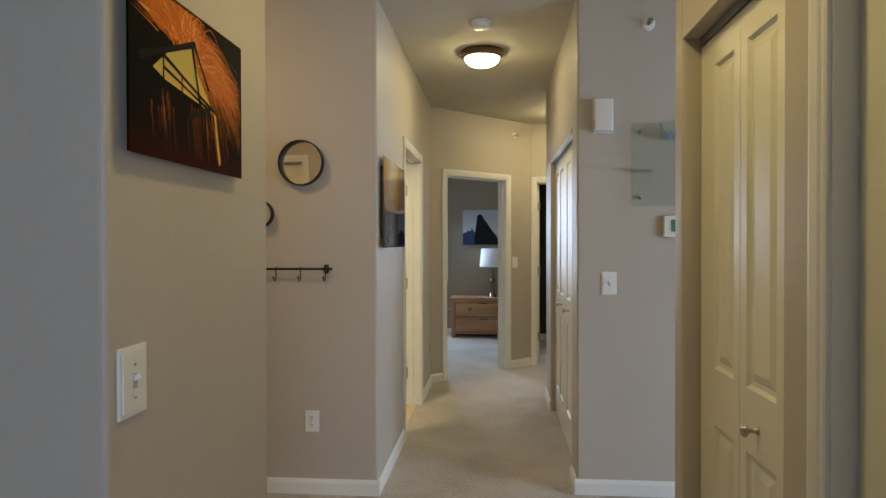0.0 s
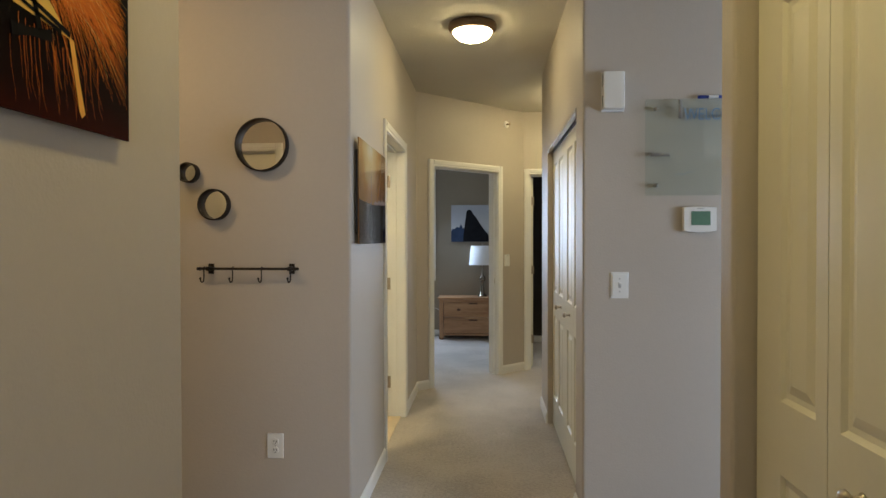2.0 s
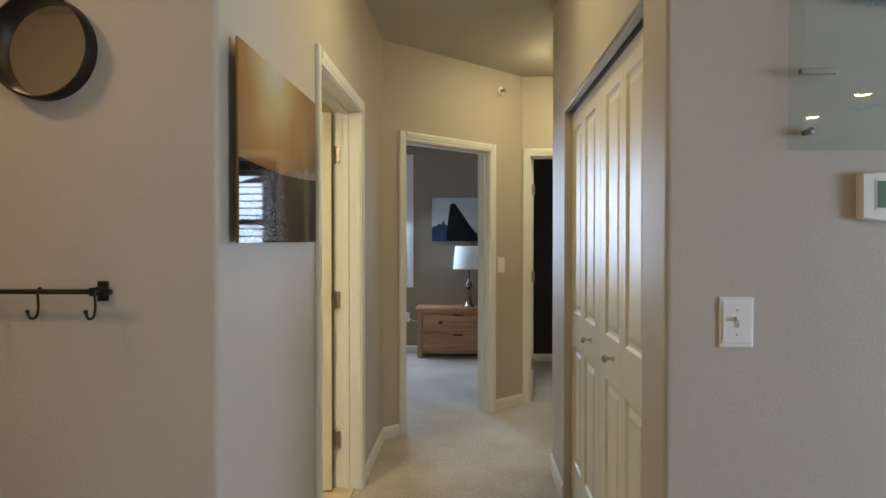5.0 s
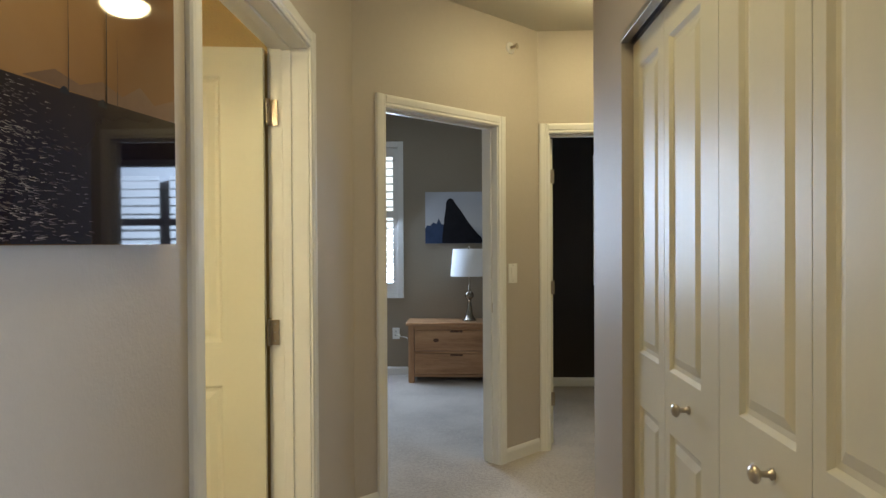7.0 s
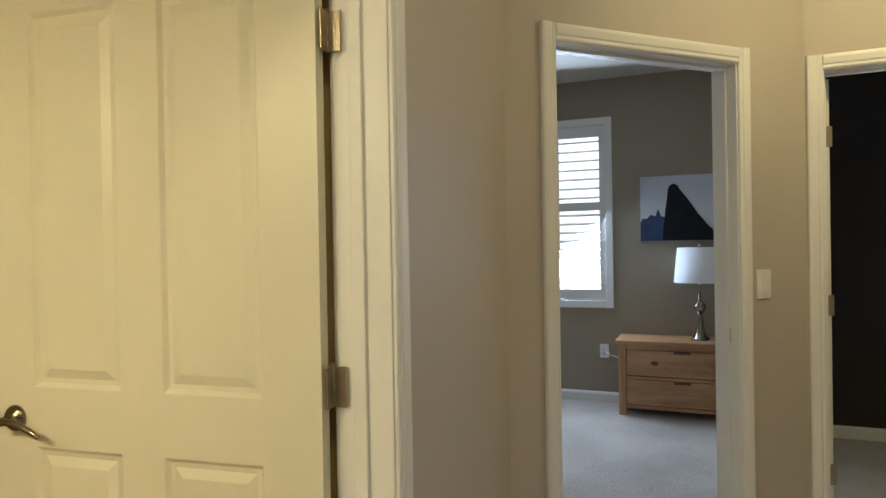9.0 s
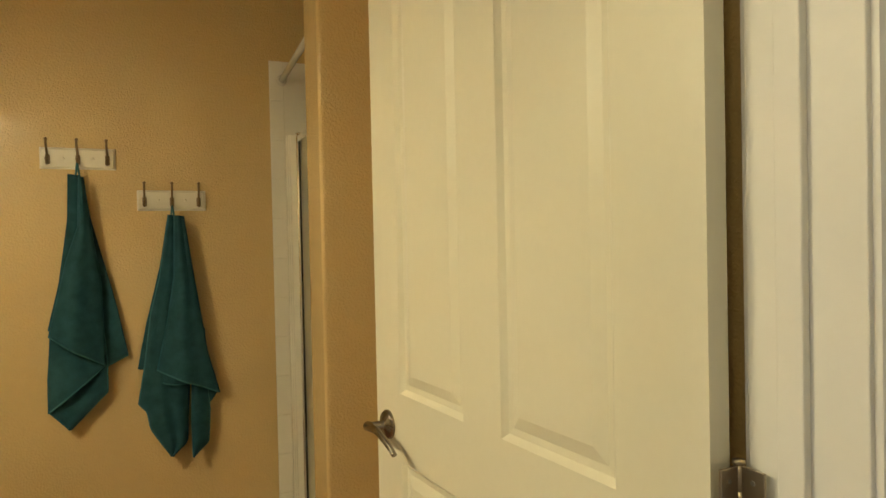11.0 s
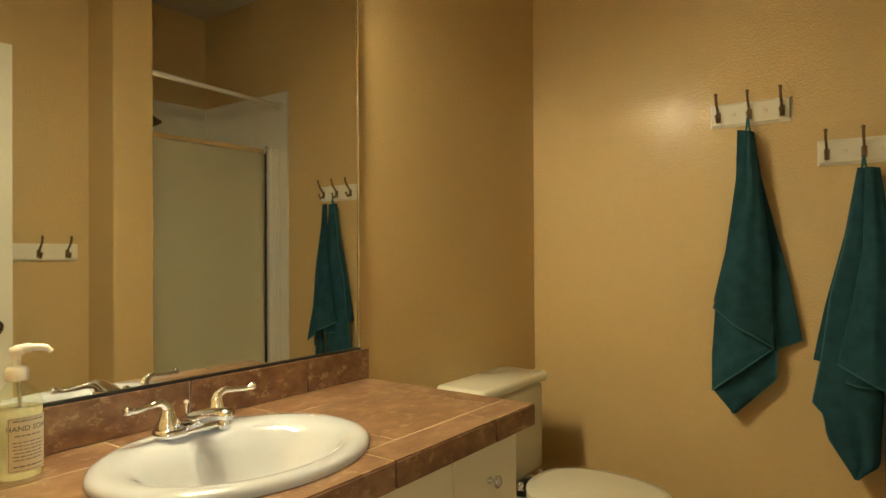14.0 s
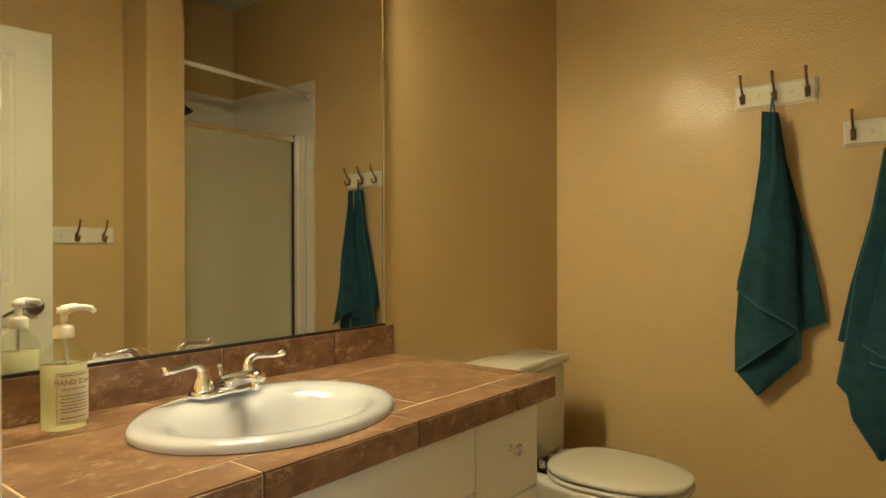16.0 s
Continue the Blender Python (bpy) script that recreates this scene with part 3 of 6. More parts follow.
# bathroom door, swung open into the bathroom
PIN = Vector((-0.790, 5.312, 0))
od = Vector((-0.9928, -0.1196, 0)).normalized()
on = Vector((0.1196, -0.9928, 0)).normalized()
bd = thing("bathroom_door", (PIN.x, PIN.y, 0.01), "white moulded four-panel door, swung open into the bathroom", "door")
dm = axes(PIN + on * 0.036 + od * 0.011 + Vector((0, 0, 0.012)), od, -on)
LW = 0.908
lf = leaf("leaf", bd, dm, LW, 2.018, 0.035, [(0.145, 0.405, 0.24, 0.84), (0.525, 0.785, 0.24, 0.84), (0.145, 0.405, 0.99, 1.915), (0.525, 0.785, 0.99, 1.915)])
for z in (0.23, 0.985, 1.765):
    hinge(bd, (PIN.x, PIN.y), z, (1, 0.02), (-on.x * -1, -on.y * -1))


def lever(parent, o, u, n, flip=1):
    """A lever handle on a round rose; u points along the lever, n out of the door."""
    m = axes(o, u, n)
    q = m @ Matrix.Rotation(radians(-90), 4, "X")
    bm = bmesh.new()
    lathe(bm, [(0, 0), (0.033, 0), (0.033, 0.004), (0.028, 0.010), (0.014, 0.013), (0.011, 0.018), (0.011, 0.042), (0, 0.044)], q, 28)
    h = part("lever_handle", bm, AGED, parent, "satin nickel lever handle", True)
    bm = bmesh.new()
    pts = curve_pts([m @ Vector(p) for p in ((-0.012, 0.046, 0.0), (0.01, 0.049, 0.003), (0.045, 0.048, 0.002), (0.085, 0.046, -0.012), (0.118, 0.044, -0.030))], 6)
    k = len(pts)
    tube(bm, pts, [0.0115 - 0.006 * (i / k) for i in range(k)], 12)
    part("lever", bm, AGED, h, "", True)


hs = PIN + on * 0.037 + od * (LW - 0.052) + Vector((0, 0, 0.921))
lever(bd, hs, -od, on)
lever(bd, PIN + od * (LW - 0.052) + Vector((0, 0, 0.921)), -od, -on)
em = axes(PIN + on * 0.036 + od * (LW + 0.0042) + Vector((0, 0, 0)), -on, od)
box_part("latch_plate", (0.006, 0.029, 0.0, 0.0015, 0.887, 0.943), NICKEL, bd, bev=0.0005, m=em)

# door of the dark room, open against its side wall
d3 = thing("panelled_door", (0.455, YB + 0.14, 0.01), "white moulded door standing open into the dark brown room", "door")
leaf("leaf", d3, axes((0.475, YB + 0.125, 0.012), (0, 1, 0), (-1, 0, 0)), 0.75, 2.018, 0.035, [(0.10, 0.34, 0.24, 0.84), (0.41, 0.65, 0.24, 0.84), (0.10, 0.34, 1.035, 1.90), (0.41, 0.65, 1.035, 1.90)])
for z in (0.26, 1.0, 1.735):
    hinge(d3, (0.452, YB + 0.119), z, (0, -1), (1, 0.15))

# entry door, closed
d4 = thing("entry_door", (0.66, 0.78, 0.01), "white painted entry door, closed", "door")
leaf("leaf", d4, axes((0.675, 0.373, 0.012), (0, 1, 0), (-1, 0, 0)), 0.814, 2.018, 0.035, [(0.11, 0.365, 0.24, 0.84), (0.45, 0.704, 0.24, 0.84), (0.11, 0.365, 1.035, 1.90), (0.45, 0.704, 1.035, 1.90)])

d5 = thing("double_door", (-2.52, 1.08, 0.01), "white panelled double closet door, closed, in the side room", "door")
for x in (-3.277, -2.518):
    leaf("leaf", d5, axes((x, 1.062, 0.012), (1, 0, 0), (0, 1, 0)), 0.755, 2.08, 0.035, [(0.11, 0.335, 0.24, 0.84), (0.42, 0.645, 0.24, 0.84), (0.11, 0.335, 1.035, 1.95), (0.42, 0.645, 1.035, 1.95)])


# ---- bifold closets ----
def bifold(name, x, face, joints, panels, knobs, label, trim=True):
    """Folding leaves between the joints along y; panels: the sunk field of each leaf."""
    y0, y1 = joints[0], joints[-1]
    t = thing(name, (x, (y0 + y1) / 2, 0.012), label, "closet door")
    for a, b, (p, q) in zip(joints, joints[1:], panels):
        m = axes((x, a + 0.0015, 0.014), (0, 1, 0), (1, 0, 0))
        p, q = p - a - 0.0015, q - a - 0.0015
        leaf("leaf", t, m, b - a - 0.003, 1.982, 0.03, [(p, q, 0.21, 0.805), (p, q, 0.975, 1.895)])
    for ky, kz in knobs:
        mushroom_knob(t, (x, ky, kz), (-1, 0, 0))
    bm = bmesh.new()
    bx(bm, x - 0.004, x + 0.032, y0, y1, 2.002, 2.028)
    part("track", bm, STEEL, t, "dark metal head track")
    if not trim:
        return t
    bm = bmesh.new()
    bx(bm, face - 0.005, face + 0.024, y0 - 0.003, y1 + 0.003, 2.006, 2.0295, bev=0.003)
    part("head_trim", bm, STEEL, t, "pale metal trim on the head")
    return t


bifold("closet_door", 0.468, XR, (3.730, 4.118, 4.4985, 4.888, 5.220), ((3.848, 4.078), (4.168, 4.395), (4.608, 4.845), (4.945, 5.150)), ((4.690, 0.922), (4.250, 0.922)), "white four-leaf bifold closet door, closed")
bifold("closet_door", 0.655, 0.597, (1.391, 1.788, 2.120), ((1.560, 1.742), (1.834, 1.992)), ((1.665, 0.895),), "white two-leaf bifold closet door, closed", False)

# ---- lamps ----


def ceiling_light(x, y, dome_mat, label):
    t = thing("ceiling_light", (x, y, CEIL_Z), label, "ceiling light", "flush ceiling lights")
    m = Matrix.Translation((x, y, CEIL_Z))
    bm = bmesh.new()
    lathe(bm, [(0.0, -0.001), (0.146, -0.001), (0.150, -0.010), (0.150, -0.028), (0.143, -0.040), (0.128, -0.050), (0.122, -0.050), (0.118, -0.035), (0.0, -0.034)], m, 48)
    part("rim", bm, RIM, t, "oil-rubbed bronze rim", True)
    bm = bmesh.new()
    lathe(bm, [(0.117, -0.040), (0.120, -0.052), (0.112, -0.070), (0.092, -0.088), (0.062, -0.101), (0.030, -0.107), (0.0, -0.108)], m, 40)
    part("shade", bm, dome_mat, t, "lit frosted glass dome", True)
    return t


ceiling_light(-0.107, 4.44, DOME, "flush ceiling light with bronze rim and lit glass dome")
ceiling_light(0.70, 6.48, DOME2, "flush ceiling light with bronze rim, lit, round the corner")
# added lamp, no known fixture: yellows the stub wall and entry closet
ceiling_light(-0.03, 1.50, FILL_DOME, "added unseen ceiling light with bronze rim, lit, in the crossing")
ceiling_light(-1.75, 2.45, DOME4, "flush ceiling light with bronze rim, lit, in the side room")


def can_light(x, y):
    t = thing("recessed_light", (x, y, CEIL_Z), "lit recessed ceiling light with white trim ring", "recessed light", "recessed lights")
    m = Matrix.Translation((x, y, CEIL_Z))
    bm = bmesh.new()
    lathe(bm, [(0.075, -0.001), (0.098, -0.001), (0.100, -0.006), (0.090, -0.010), (0.075, -0.008)], m, 32)
    part("trim_ring", bm, TRIM, t, "", True)
    bm = bmesh.new()
    lathe(bm, [(0.074, -0.004), (0.05, -0.012), (0, -0.015)], m, 32)
    part("lens", bm, CAN, t, "lit lens")


can_light(3.554, -1.001)
can_light(3.67, -2.11)

# smoke detector
t = thing("smoke_detector", (-0.10, 3.84, CEIL_Z), "round white plastic smoke detector on the ceiling", "smoke detector")
bm = bmesh.new()
lathe(bm, [(0, -0.001), (0.068, -0.001), (0.070, -0.012), (0.064, -0.020)], Matrix.Translation((-0.10, 3.84, CEIL_Z)), 36)
part("base", bm, PLASTIC, t, "", True)
bm = bmesh.new()
lathe(bm, [(0.058, -0.018), (0.060, -0.024), (0.050, -0.040), (0.020, -0.046), (0, -0.046)], Matrix.Translation((-0.10, 3.84, CEIL_Z)), 36)
part("cover", bm, PLASTIC, t, "", True)


def sprinkler(o, n):
    n = Vector(n)
    t = thing("sprinkler", o, "small sidewall fire sprinkler with round plate", "sprinkler", "fire sprinklers")
    m = Matrix.Translation(o) @ n.to_track_quat("Z", "Y").to_matrix().to_4x4()
    bm = bmesh.new()
    lathe(bm, [(0, 0), (0.036, 0), (0.036, 0.003), (0.028, 0.008), (0.015, 0.009), (0, 0.009)], m, 28)
    part("escutcheon", bm, PLASTIC, t, "", True)
    bm = bmesh.new()
    lathe(bm, [(0.010, 0.008), (0.010, 0.03), (0.006, 0.034), (0.006, 0.05), (0.017, 0.052), (0.017, 0.054), (0, 0.055)], m, 16)
    part("nozzle", bm, BRASS, t, "brass nozzle", True)


sprinkler((0.806, YT, 2.544), (0, -1, 0))
sp = DO + DU * 1.03
sprinkler((sp.x, sp.y, 2.54), DN)


# ---- wall plates ----
def wall_plate(name, o, u, n, w, h, kind, label):
    """o: middle of the plate on the wall."""
    t = thing(name, o, label, "light switch" if kind != "outlet" else "power outlet")
    m = axes(o, u, n)
    box_part("plate", (-w / 2, w / 2, 0, 0.006, -h / 2, h / 2), PLASTIC, t, "", 0.0025, m)
    if kind == "toggle":
        box_part("frame", (-w / 2 + 0.008, w / 2 - 0.008, 0.006, 0.009, -h / 2 + 0.010, h / 2 - 0.010), PLASTIC, t, "", 0.001, m)
        bm = bmesh.new()
        bx(bm, -0.006, 0.006, 0.008, 0.0096, -0.013, 0.013)
        bmesh.ops.transform(bm, matrix=m, verts=bm.verts)
        part("slot", bm, SLOT, t)
        box_part("toggle", (-0.0045, 0.0045, 0.004, 0.024, -0.004, 0.006), PLASTIC, t, "toggle lever", 0.001, m @ Matrix.Rotation(radians(24), 4, "X"))
        zs = (-0.03, 0.03)
    elif kind == "rocker":
        box_part("rocker", (-0.016, 0.016, 0.006, 0.0105, -0.033, 0.033), PLASTIC, t, "", 0.001, m)
        zs = (-0.048, 0.048)
    else:
        for c in (-0.020, 0.020):
            bm = bmesh.new()
            lathe(bm, [(0.0165, 0), (0.0165, 0.003), (0.014, 0.004), (0, 0.004)], m @ Matrix.Translation((0, 0.005, c)) @ Matrix.Rotation(radians(-90), 4, "X"), 24)
            so = part("socket", bm, PLASTIC, t)
            for d in ((-0.0075, -0.0045, 0.0085, 0.0096, c - 0.002, c + 0.008), (0.0045, 0.0075, 0.0085, 0.0096, c - 0.002, c + 0.007), (-0.002, 0.002, 0.0085, 0.0096, c - 0.010, c - 0.006)):
                box_part("slot", d, BLACK, so, "", 0, m)
        zs = (0.0,)
    for z in zs:
        bm = bmesh.new()
        lathe(bm, [(0.003, 0), (0.003, 0.0008), (0, 0.0012)], m @ Matrix.Translation((0, 0.009 if kind == "toggle" else 0.006, z)) @ Matrix.Rotation(radians(-90), 4, "X"), 10)
        part("screw", bm, STEEL, t)
    return t


wall_plate("light_switch", (-0.654, 1.083, 1.126), (0, 1, 0), (1, 0, 0), 0.088, 0.126, "toggle", "white plastic toggle light switch on the beige stub wall")
wall_plate("light_switch", (0.600, YT, 1.150), (1, 0, 0), (0, -1, 0), 0.083, 0.124, "toggle", "white plastic toggle light switch below the thermostat")
q = DO + DU * 1.04
wall_plate("light_switch", (q.x, q.y, 1.155), DU, DN, 0.078, 0.120, "rocker", "white plastic rocker switch on the slanting wall")
wall_plate("power_outlet", (-1.011, YM, 0.398), (1, 0, 0), (0, -1, 0), 0.078, 0.117, "outlet", "white plastic duplex power outlet below the hook rail")
wo = wall_plate("power_outlet", (-0.829, YN1, 0.424), (1, 0, 0), (0, -1, 0), 0.072, 0.115, "outlet", "white power outlet with a plug beside the chest")
box_part("plug", (-0.814, -0.785, YN1 - 0.045, YN1 - 0.0105, 0.392, 0.418), PLASTIC, wo, "white plug", 0.004)
bm = bmesh.new()
tube(bm, curve_pts([(-0.80, YN1 - 0.043, 0.405), (-0.77, YN1 - 0.06, 0.40), (-0.72, YN1 - 0.045, 0.385), (-0.66, YN1 - 0.03, 0.34)], 6), 0.0035, 8)
part("cord", bm, PLASTIC, wo, "white cord", True)

# door chime box
t = thing("door_chime", (0.565, YT, 2.05), "white plastic door chime box with slotted sides", "door chime")
box_part("back_plate", (0.513, 0.617, YT - 0.012, YT, 1.960, 2.142), PLASTIC, t, "", 0.002)
box_part("cover", (0.516, 0.614, YT - 0.052, YT - 0.012, 1.968, 2.138), PLASTIC, t, "", 0.005)
for k in range(9):
    box_part("slot", (0.5148, 0.5165, YT - 0.044, YT - 0.020, 1.978 + k * 0.006, 1.9805 + k * 0.006), BLACK, t)
    box_part("slot", (0.5148, 0.5165, YT - 0.044, YT - 0.020, 2.075 + k * 0.006, 2.0775 + k * 0.006), BLACK, t)
for k in range(7):
    box_part("rib", (0.527 + k * 0.011, 0.530 + k * 0.011, YT - 0.0535, YT - 0.0515, 1.98, 2.126), PLASTIC, t)

# thermostat
t = thing("thermostat", (0.960, YT, 1.455), "white plastic wall thermostat with a green display", "thermostat")
bm = bmesh.new()
n_ = 14
front, back = [], []
for i in range(n_ + 1):
    a = -1 + 2 * i / n_
    front.append((0.960 + a * 0.075, 1.396 + 0.008 * a * a))
top = [(0.960 + (1 - 2 * i / n_) * 0.075, 1.516 - 0.004 * (1 - 2 * i / n_) ** 2) for i in range(n_ + 1)]
loop = front + top
a = [bm.verts.new((x, YT - 0.002, z)) for x, z in loop]
b = [bm.verts.new((x, YT - 0.024, z)) for x, z in loop]
c = [bm.verts.new((0.960 + (x - 0.960) * 0.965, YT - 0.029, 1.456 + (z - 1.456) * 0.95)) for x, z in loop]
for p, q in ((a, b), (b, c)):
    for i in range(len(p)):
        k = (i + 1) % len(p)
        bm.faces.new((p[i], p[k], q[k], q[i]))
bm.faces.new(c)
bm.faces.new(a)
part("case", bm, PLASTIC, t)
box_part("bezel", (0.914, 1.010, YT - 0.0305, YT - 0.0285, 1.424, 1.498), PLASTIC, t, "", 0.0008)
LCD, _nt, _b = mat("green_display", (0.13, 0.24, 0.17), 0.2)
vary(_nt, _b, (0.13, 0.24, 0.17), 0.1, 30, 90)
box_part("display", (0.919, 1.005, YT - 0.0318, YT - 0.0305, 1.429, 1.493), LCD, t, "grey-green display")
GREY, _, _ = mat("grey_print", (0.25, 0.25, 0.26), 0.6)
box_part("lettering", (0.946, 0.976, YT - 0.0297, YT - 0.0285, 1.5035, 1.506), GREY, t, "small grey lettering")

# ---- glass message board ----
t = thing("glass_board", (1.034, YT - 0.02, 1.79), "clear glass marker board on metal standoffs", "glass board")
box_part("pane", (0.712, 1.358, YT - 0.026, YT - 0.021, 1.567, 2.011), BOARD, t, "greenish clear glass pane", 0.001)
for x in (0.762, 1.308):
    for z in (1.613, 1.968):
        bm = bmesh.new()
        lathe(bm, [(0, -0.022), (0.007, -0.022), (0.007, 0.0), (0.009, 0.0052), (0.009, 0.011), (0, 0.012)], Matrix.Translation((x, YT - 0.0215, z)) @ Matrix.Rotation(radians(90), 4, "X"), 20)
        part("standoff", bm, STEEL, t, "brushed metal standoff", True)
INK, _, _ = mat("blue_marker_ink", (0.20, 0.31, 0.45), 0.7)
yb = YT - 0.0265
wm = axes((1.030, yb, 1.937), (1, 0, 0), (0, -1, 0)) @ Matrix.Rotation(radians(90), 4, "X")
tw = text_mesh("WELCOME", 0.078, wm @ Matrix.Diagonal((0.76, 1, 1, 1)))
part("writing", tw, INK, t, "faded blue handwritten word")
rnd = random.Random(4)
bm = bmesh.new()
for k in range(46):
    x = 0.893 + 0.285 * k / 45
    z0 = 1.905 + rnd.uniform(0, 0.02)
    tube(bm, [(x, yb - 0.0006, z0), (x + rnd.uniform(-0.004, 0.008), yb - 0.0006, z0 + rnd.uniform(0.02, 0.05))], 0.0011, 4)
part("hatching", bm, INK, t, "blue marker hatching")
bm = bmesh.new()
for k in range(12):
    a = k * math.pi / 6
    c, s = math.cos(a), math.sin(a)
    tube(bm, [(1.235 + 0.016 * c, yb - 0.0004, 1.652 + 0.016 * s), (1.235 + (0.032 + 0.02 * rnd.random()) * c, yb - 0.0004, 1.652 + (0.032 + 0.02 * rnd.random()) * s)], 0.0011, 4)
for k in range(40):
    a, r = rnd.uniform(0, 6.28), rnd.uniform(0, 0.022)
    tube(bm, [(1.235 + r * math.cos(a), yb - 0.0004, 1.65 + r * math.sin(a)), (1.235 + r * math.cos(a + 0.9), yb - 0.0004, 1.65 + r * math.sin(a + 0.9))], 0.0011, 4)
part("doodle", bm, INK, t, "blue marker sun doodle")
bm = bmesh.new()
tube(bm, curve_pts([(0.845, yb - 0.0004, 1.660), (0.865, yb - 0.0004, 1.668), (0.88, yb - 0.0004, 1.662), (0.91, yb - 0.0004, 1.674), (0.93, yb - 0.0004, 1.673)], 5), 0.0012, 4)
part("scribble", bm, INK, t, "blue marker scribble")


def clip_bar(x0, x1, z0, z1):
    c = thing("magnet_bar", ((x0 + x1) / 2, YT - 0.03, (z0 + z1) / 2), "brushed metal bar magnet on the glass board", "magnet", "bar magnets")
    box_part("bar", (x0, x1, YT - 0.042, YT - 0.0262, z0, z1), STEEL, c, "", 0.002)


clip_bar(0.860, 0.874, 1.922, 2.006)
clip_bar(1.230, 1.244, 1.920, 2.004)
clip_bar(0.733, 0.818, 1.747, 1.761)
clip_bar(1.268, 1.350, 1.750, 1.764)
t = thing("marker_pen", (1.007, YT - 0.03, 2.011), "blue dry-erase marker lying on the glass board's edge", "marker")
BLUE, _, _ = mat("blue_plastic", (0.012, 0.03, 0.22), 0.4)
rx = Matrix.Translation((0, YT - 0.0235, 2.0185)) @ Matrix.Rotation(radians(90), 4, "Y")
for nm, x0, x1, r, ma in (("cap", 0.949, 0.985, 0.0078, BLUE), ("barrel", 0.985, 1.058, 0.0070, BLUE), ("tail", 1.058, 1.066, 0.0062, PLASTIC)):
    bm = bmesh.new()
    lathe(bm, [(0, x0), (r * 0.9, x0), (r, x0 + 0.001), (r, x1 - 0.001), (r * 0.9, x1), (0, x1)], rx, 18)
    part(nm, bm, ma, t, "", True)
bm = bmesh.new()
lathe(bm, [(0.0072, 0.996), (0.0072, 1.040)], rx, 18)
part("printed_band", bm, PLASTIC, t, "white printed band")


# ---- round mirrors and hook rails ----
def round_mirror(x, z, r, depth=0.042):
    t = thing("round_mirror", (x, YM, z), "round wall mirror in a deep black metal frame", "mirror", "round mirrors")
    m = Matrix.Translation((x, YM, z)) @ Matrix.Rotation(radians(90), 4, "X")
    bm = bmesh.new()
    w = 0.006
    lathe(bm, [(r, 0.001), (r, depth - 0.001), (r - 0.001, depth), (r - w + 0.001, depth), (r - w, depth - 0.001), (r - w, 0.004)], m, 64)
    part("frame", bm, BRONZE, t, "deep black metal ring", True)
    bm = bmesh.new()
    lathe(bm, [(r - w + 0.0005, 0.005), (0, 0.005)], m, 64)
    part("mirror_glass", bm, SILVER, t)


for x, z, r in ((-1.062, 1.806, 0.123), (-1.604, 1.762, 0.086), (-1.414, 1.680, 0.0475), (-1.292, 1.530, 0.073), (-1.738, 1.441, 0.110)):
    round_mirror(x, z, r)


def hook_rail(x0):
    y = YM - 0.040
    t = thing("hook_rail", (x0 + 0.241, YM, 1.23), "dark bronze wall rail with four hanging hooks", "hook rail", "hook rails")
    bm = bmesh.new()
    tube(bm, [(x0 + 0.018, y, 1.231), (x0 + 0.464, y, 1.231)], 0.0062, 12)
    part("rod", bm, BRONZE, t, "", True)
    for x in (x0 + 0.018, x0 + 0.464):
        s = -1 if x < x0 + 0.2 else 1
        bm = bmesh.new()
        lathe(bm, [(0, 0), (0.009, 0.001), (0.009, 0.006), (0.005, 0.008), (0.008, 0.012), (0.007, 0.017), (0, 0.02)], Matrix.Translation((x, y, 1.231)) @ Matrix.Rotation(radians(90 * s), 4, "Y"), 14)
        part("finial", bm, BRONZE, t, "", True)
    for x in (x0 + 0.053, x0 + 0.440):
        bm = bmesh.new()
        bx(bm, x - 0.013, x + 0.013, YM - 0.008, YM - 0.0005, 1.206, 1.254, bev=0.002)
        bx(bm, x - 0.008, x + 0.008, y - 0.009, YM - 0.007, 1.221, 1.241, bev=0.002)
        part("bracket", bm, BRONZE, t)
    for k in range(4):
        x = x0 + 0.036 + k * 0.1365
        bm = bmesh.new()
        pts = curve_pts([(x, y + 0.0065, 1.232), (x, y, 1.2395), (x, y - 0.0075, 1.232), (x, y - 0.006, 1.212), (x, y - 0.006, 1.190), (x, y - 0.014, 1.173), (x - 0.003, y - 0.028, 1.172), (x - 0.004, y - 0.036, 1.186)], 5)
        tube(bm, pts, 0.0032, 8)
        lathe(bm, [(0, -0.006), (0.005, -0.003), (0.005, 0.003), (0, 0.006)], Matrix.Translation((x - 0.004, y - 0.036, 1.188)), 10)
        part("hook", bm, BRONZE, t, "", True)


hook_rail(-1.368)
hook_rail(-1.952)


# ---- prints on the walls ----
def flat_mat(name, col, rough=0.25, coat=0.0):
    m, nt, b = mat(name, col, rough)
    vary(nt, b, col, 0.18, 14, 120)
    b.inputs["Specular IOR Level"].default_value = 0.05
    b.inputs["Coat Weight"].default_value = coat
    b.inputs["Coat Roughness"].default_value = 0.04
    return m


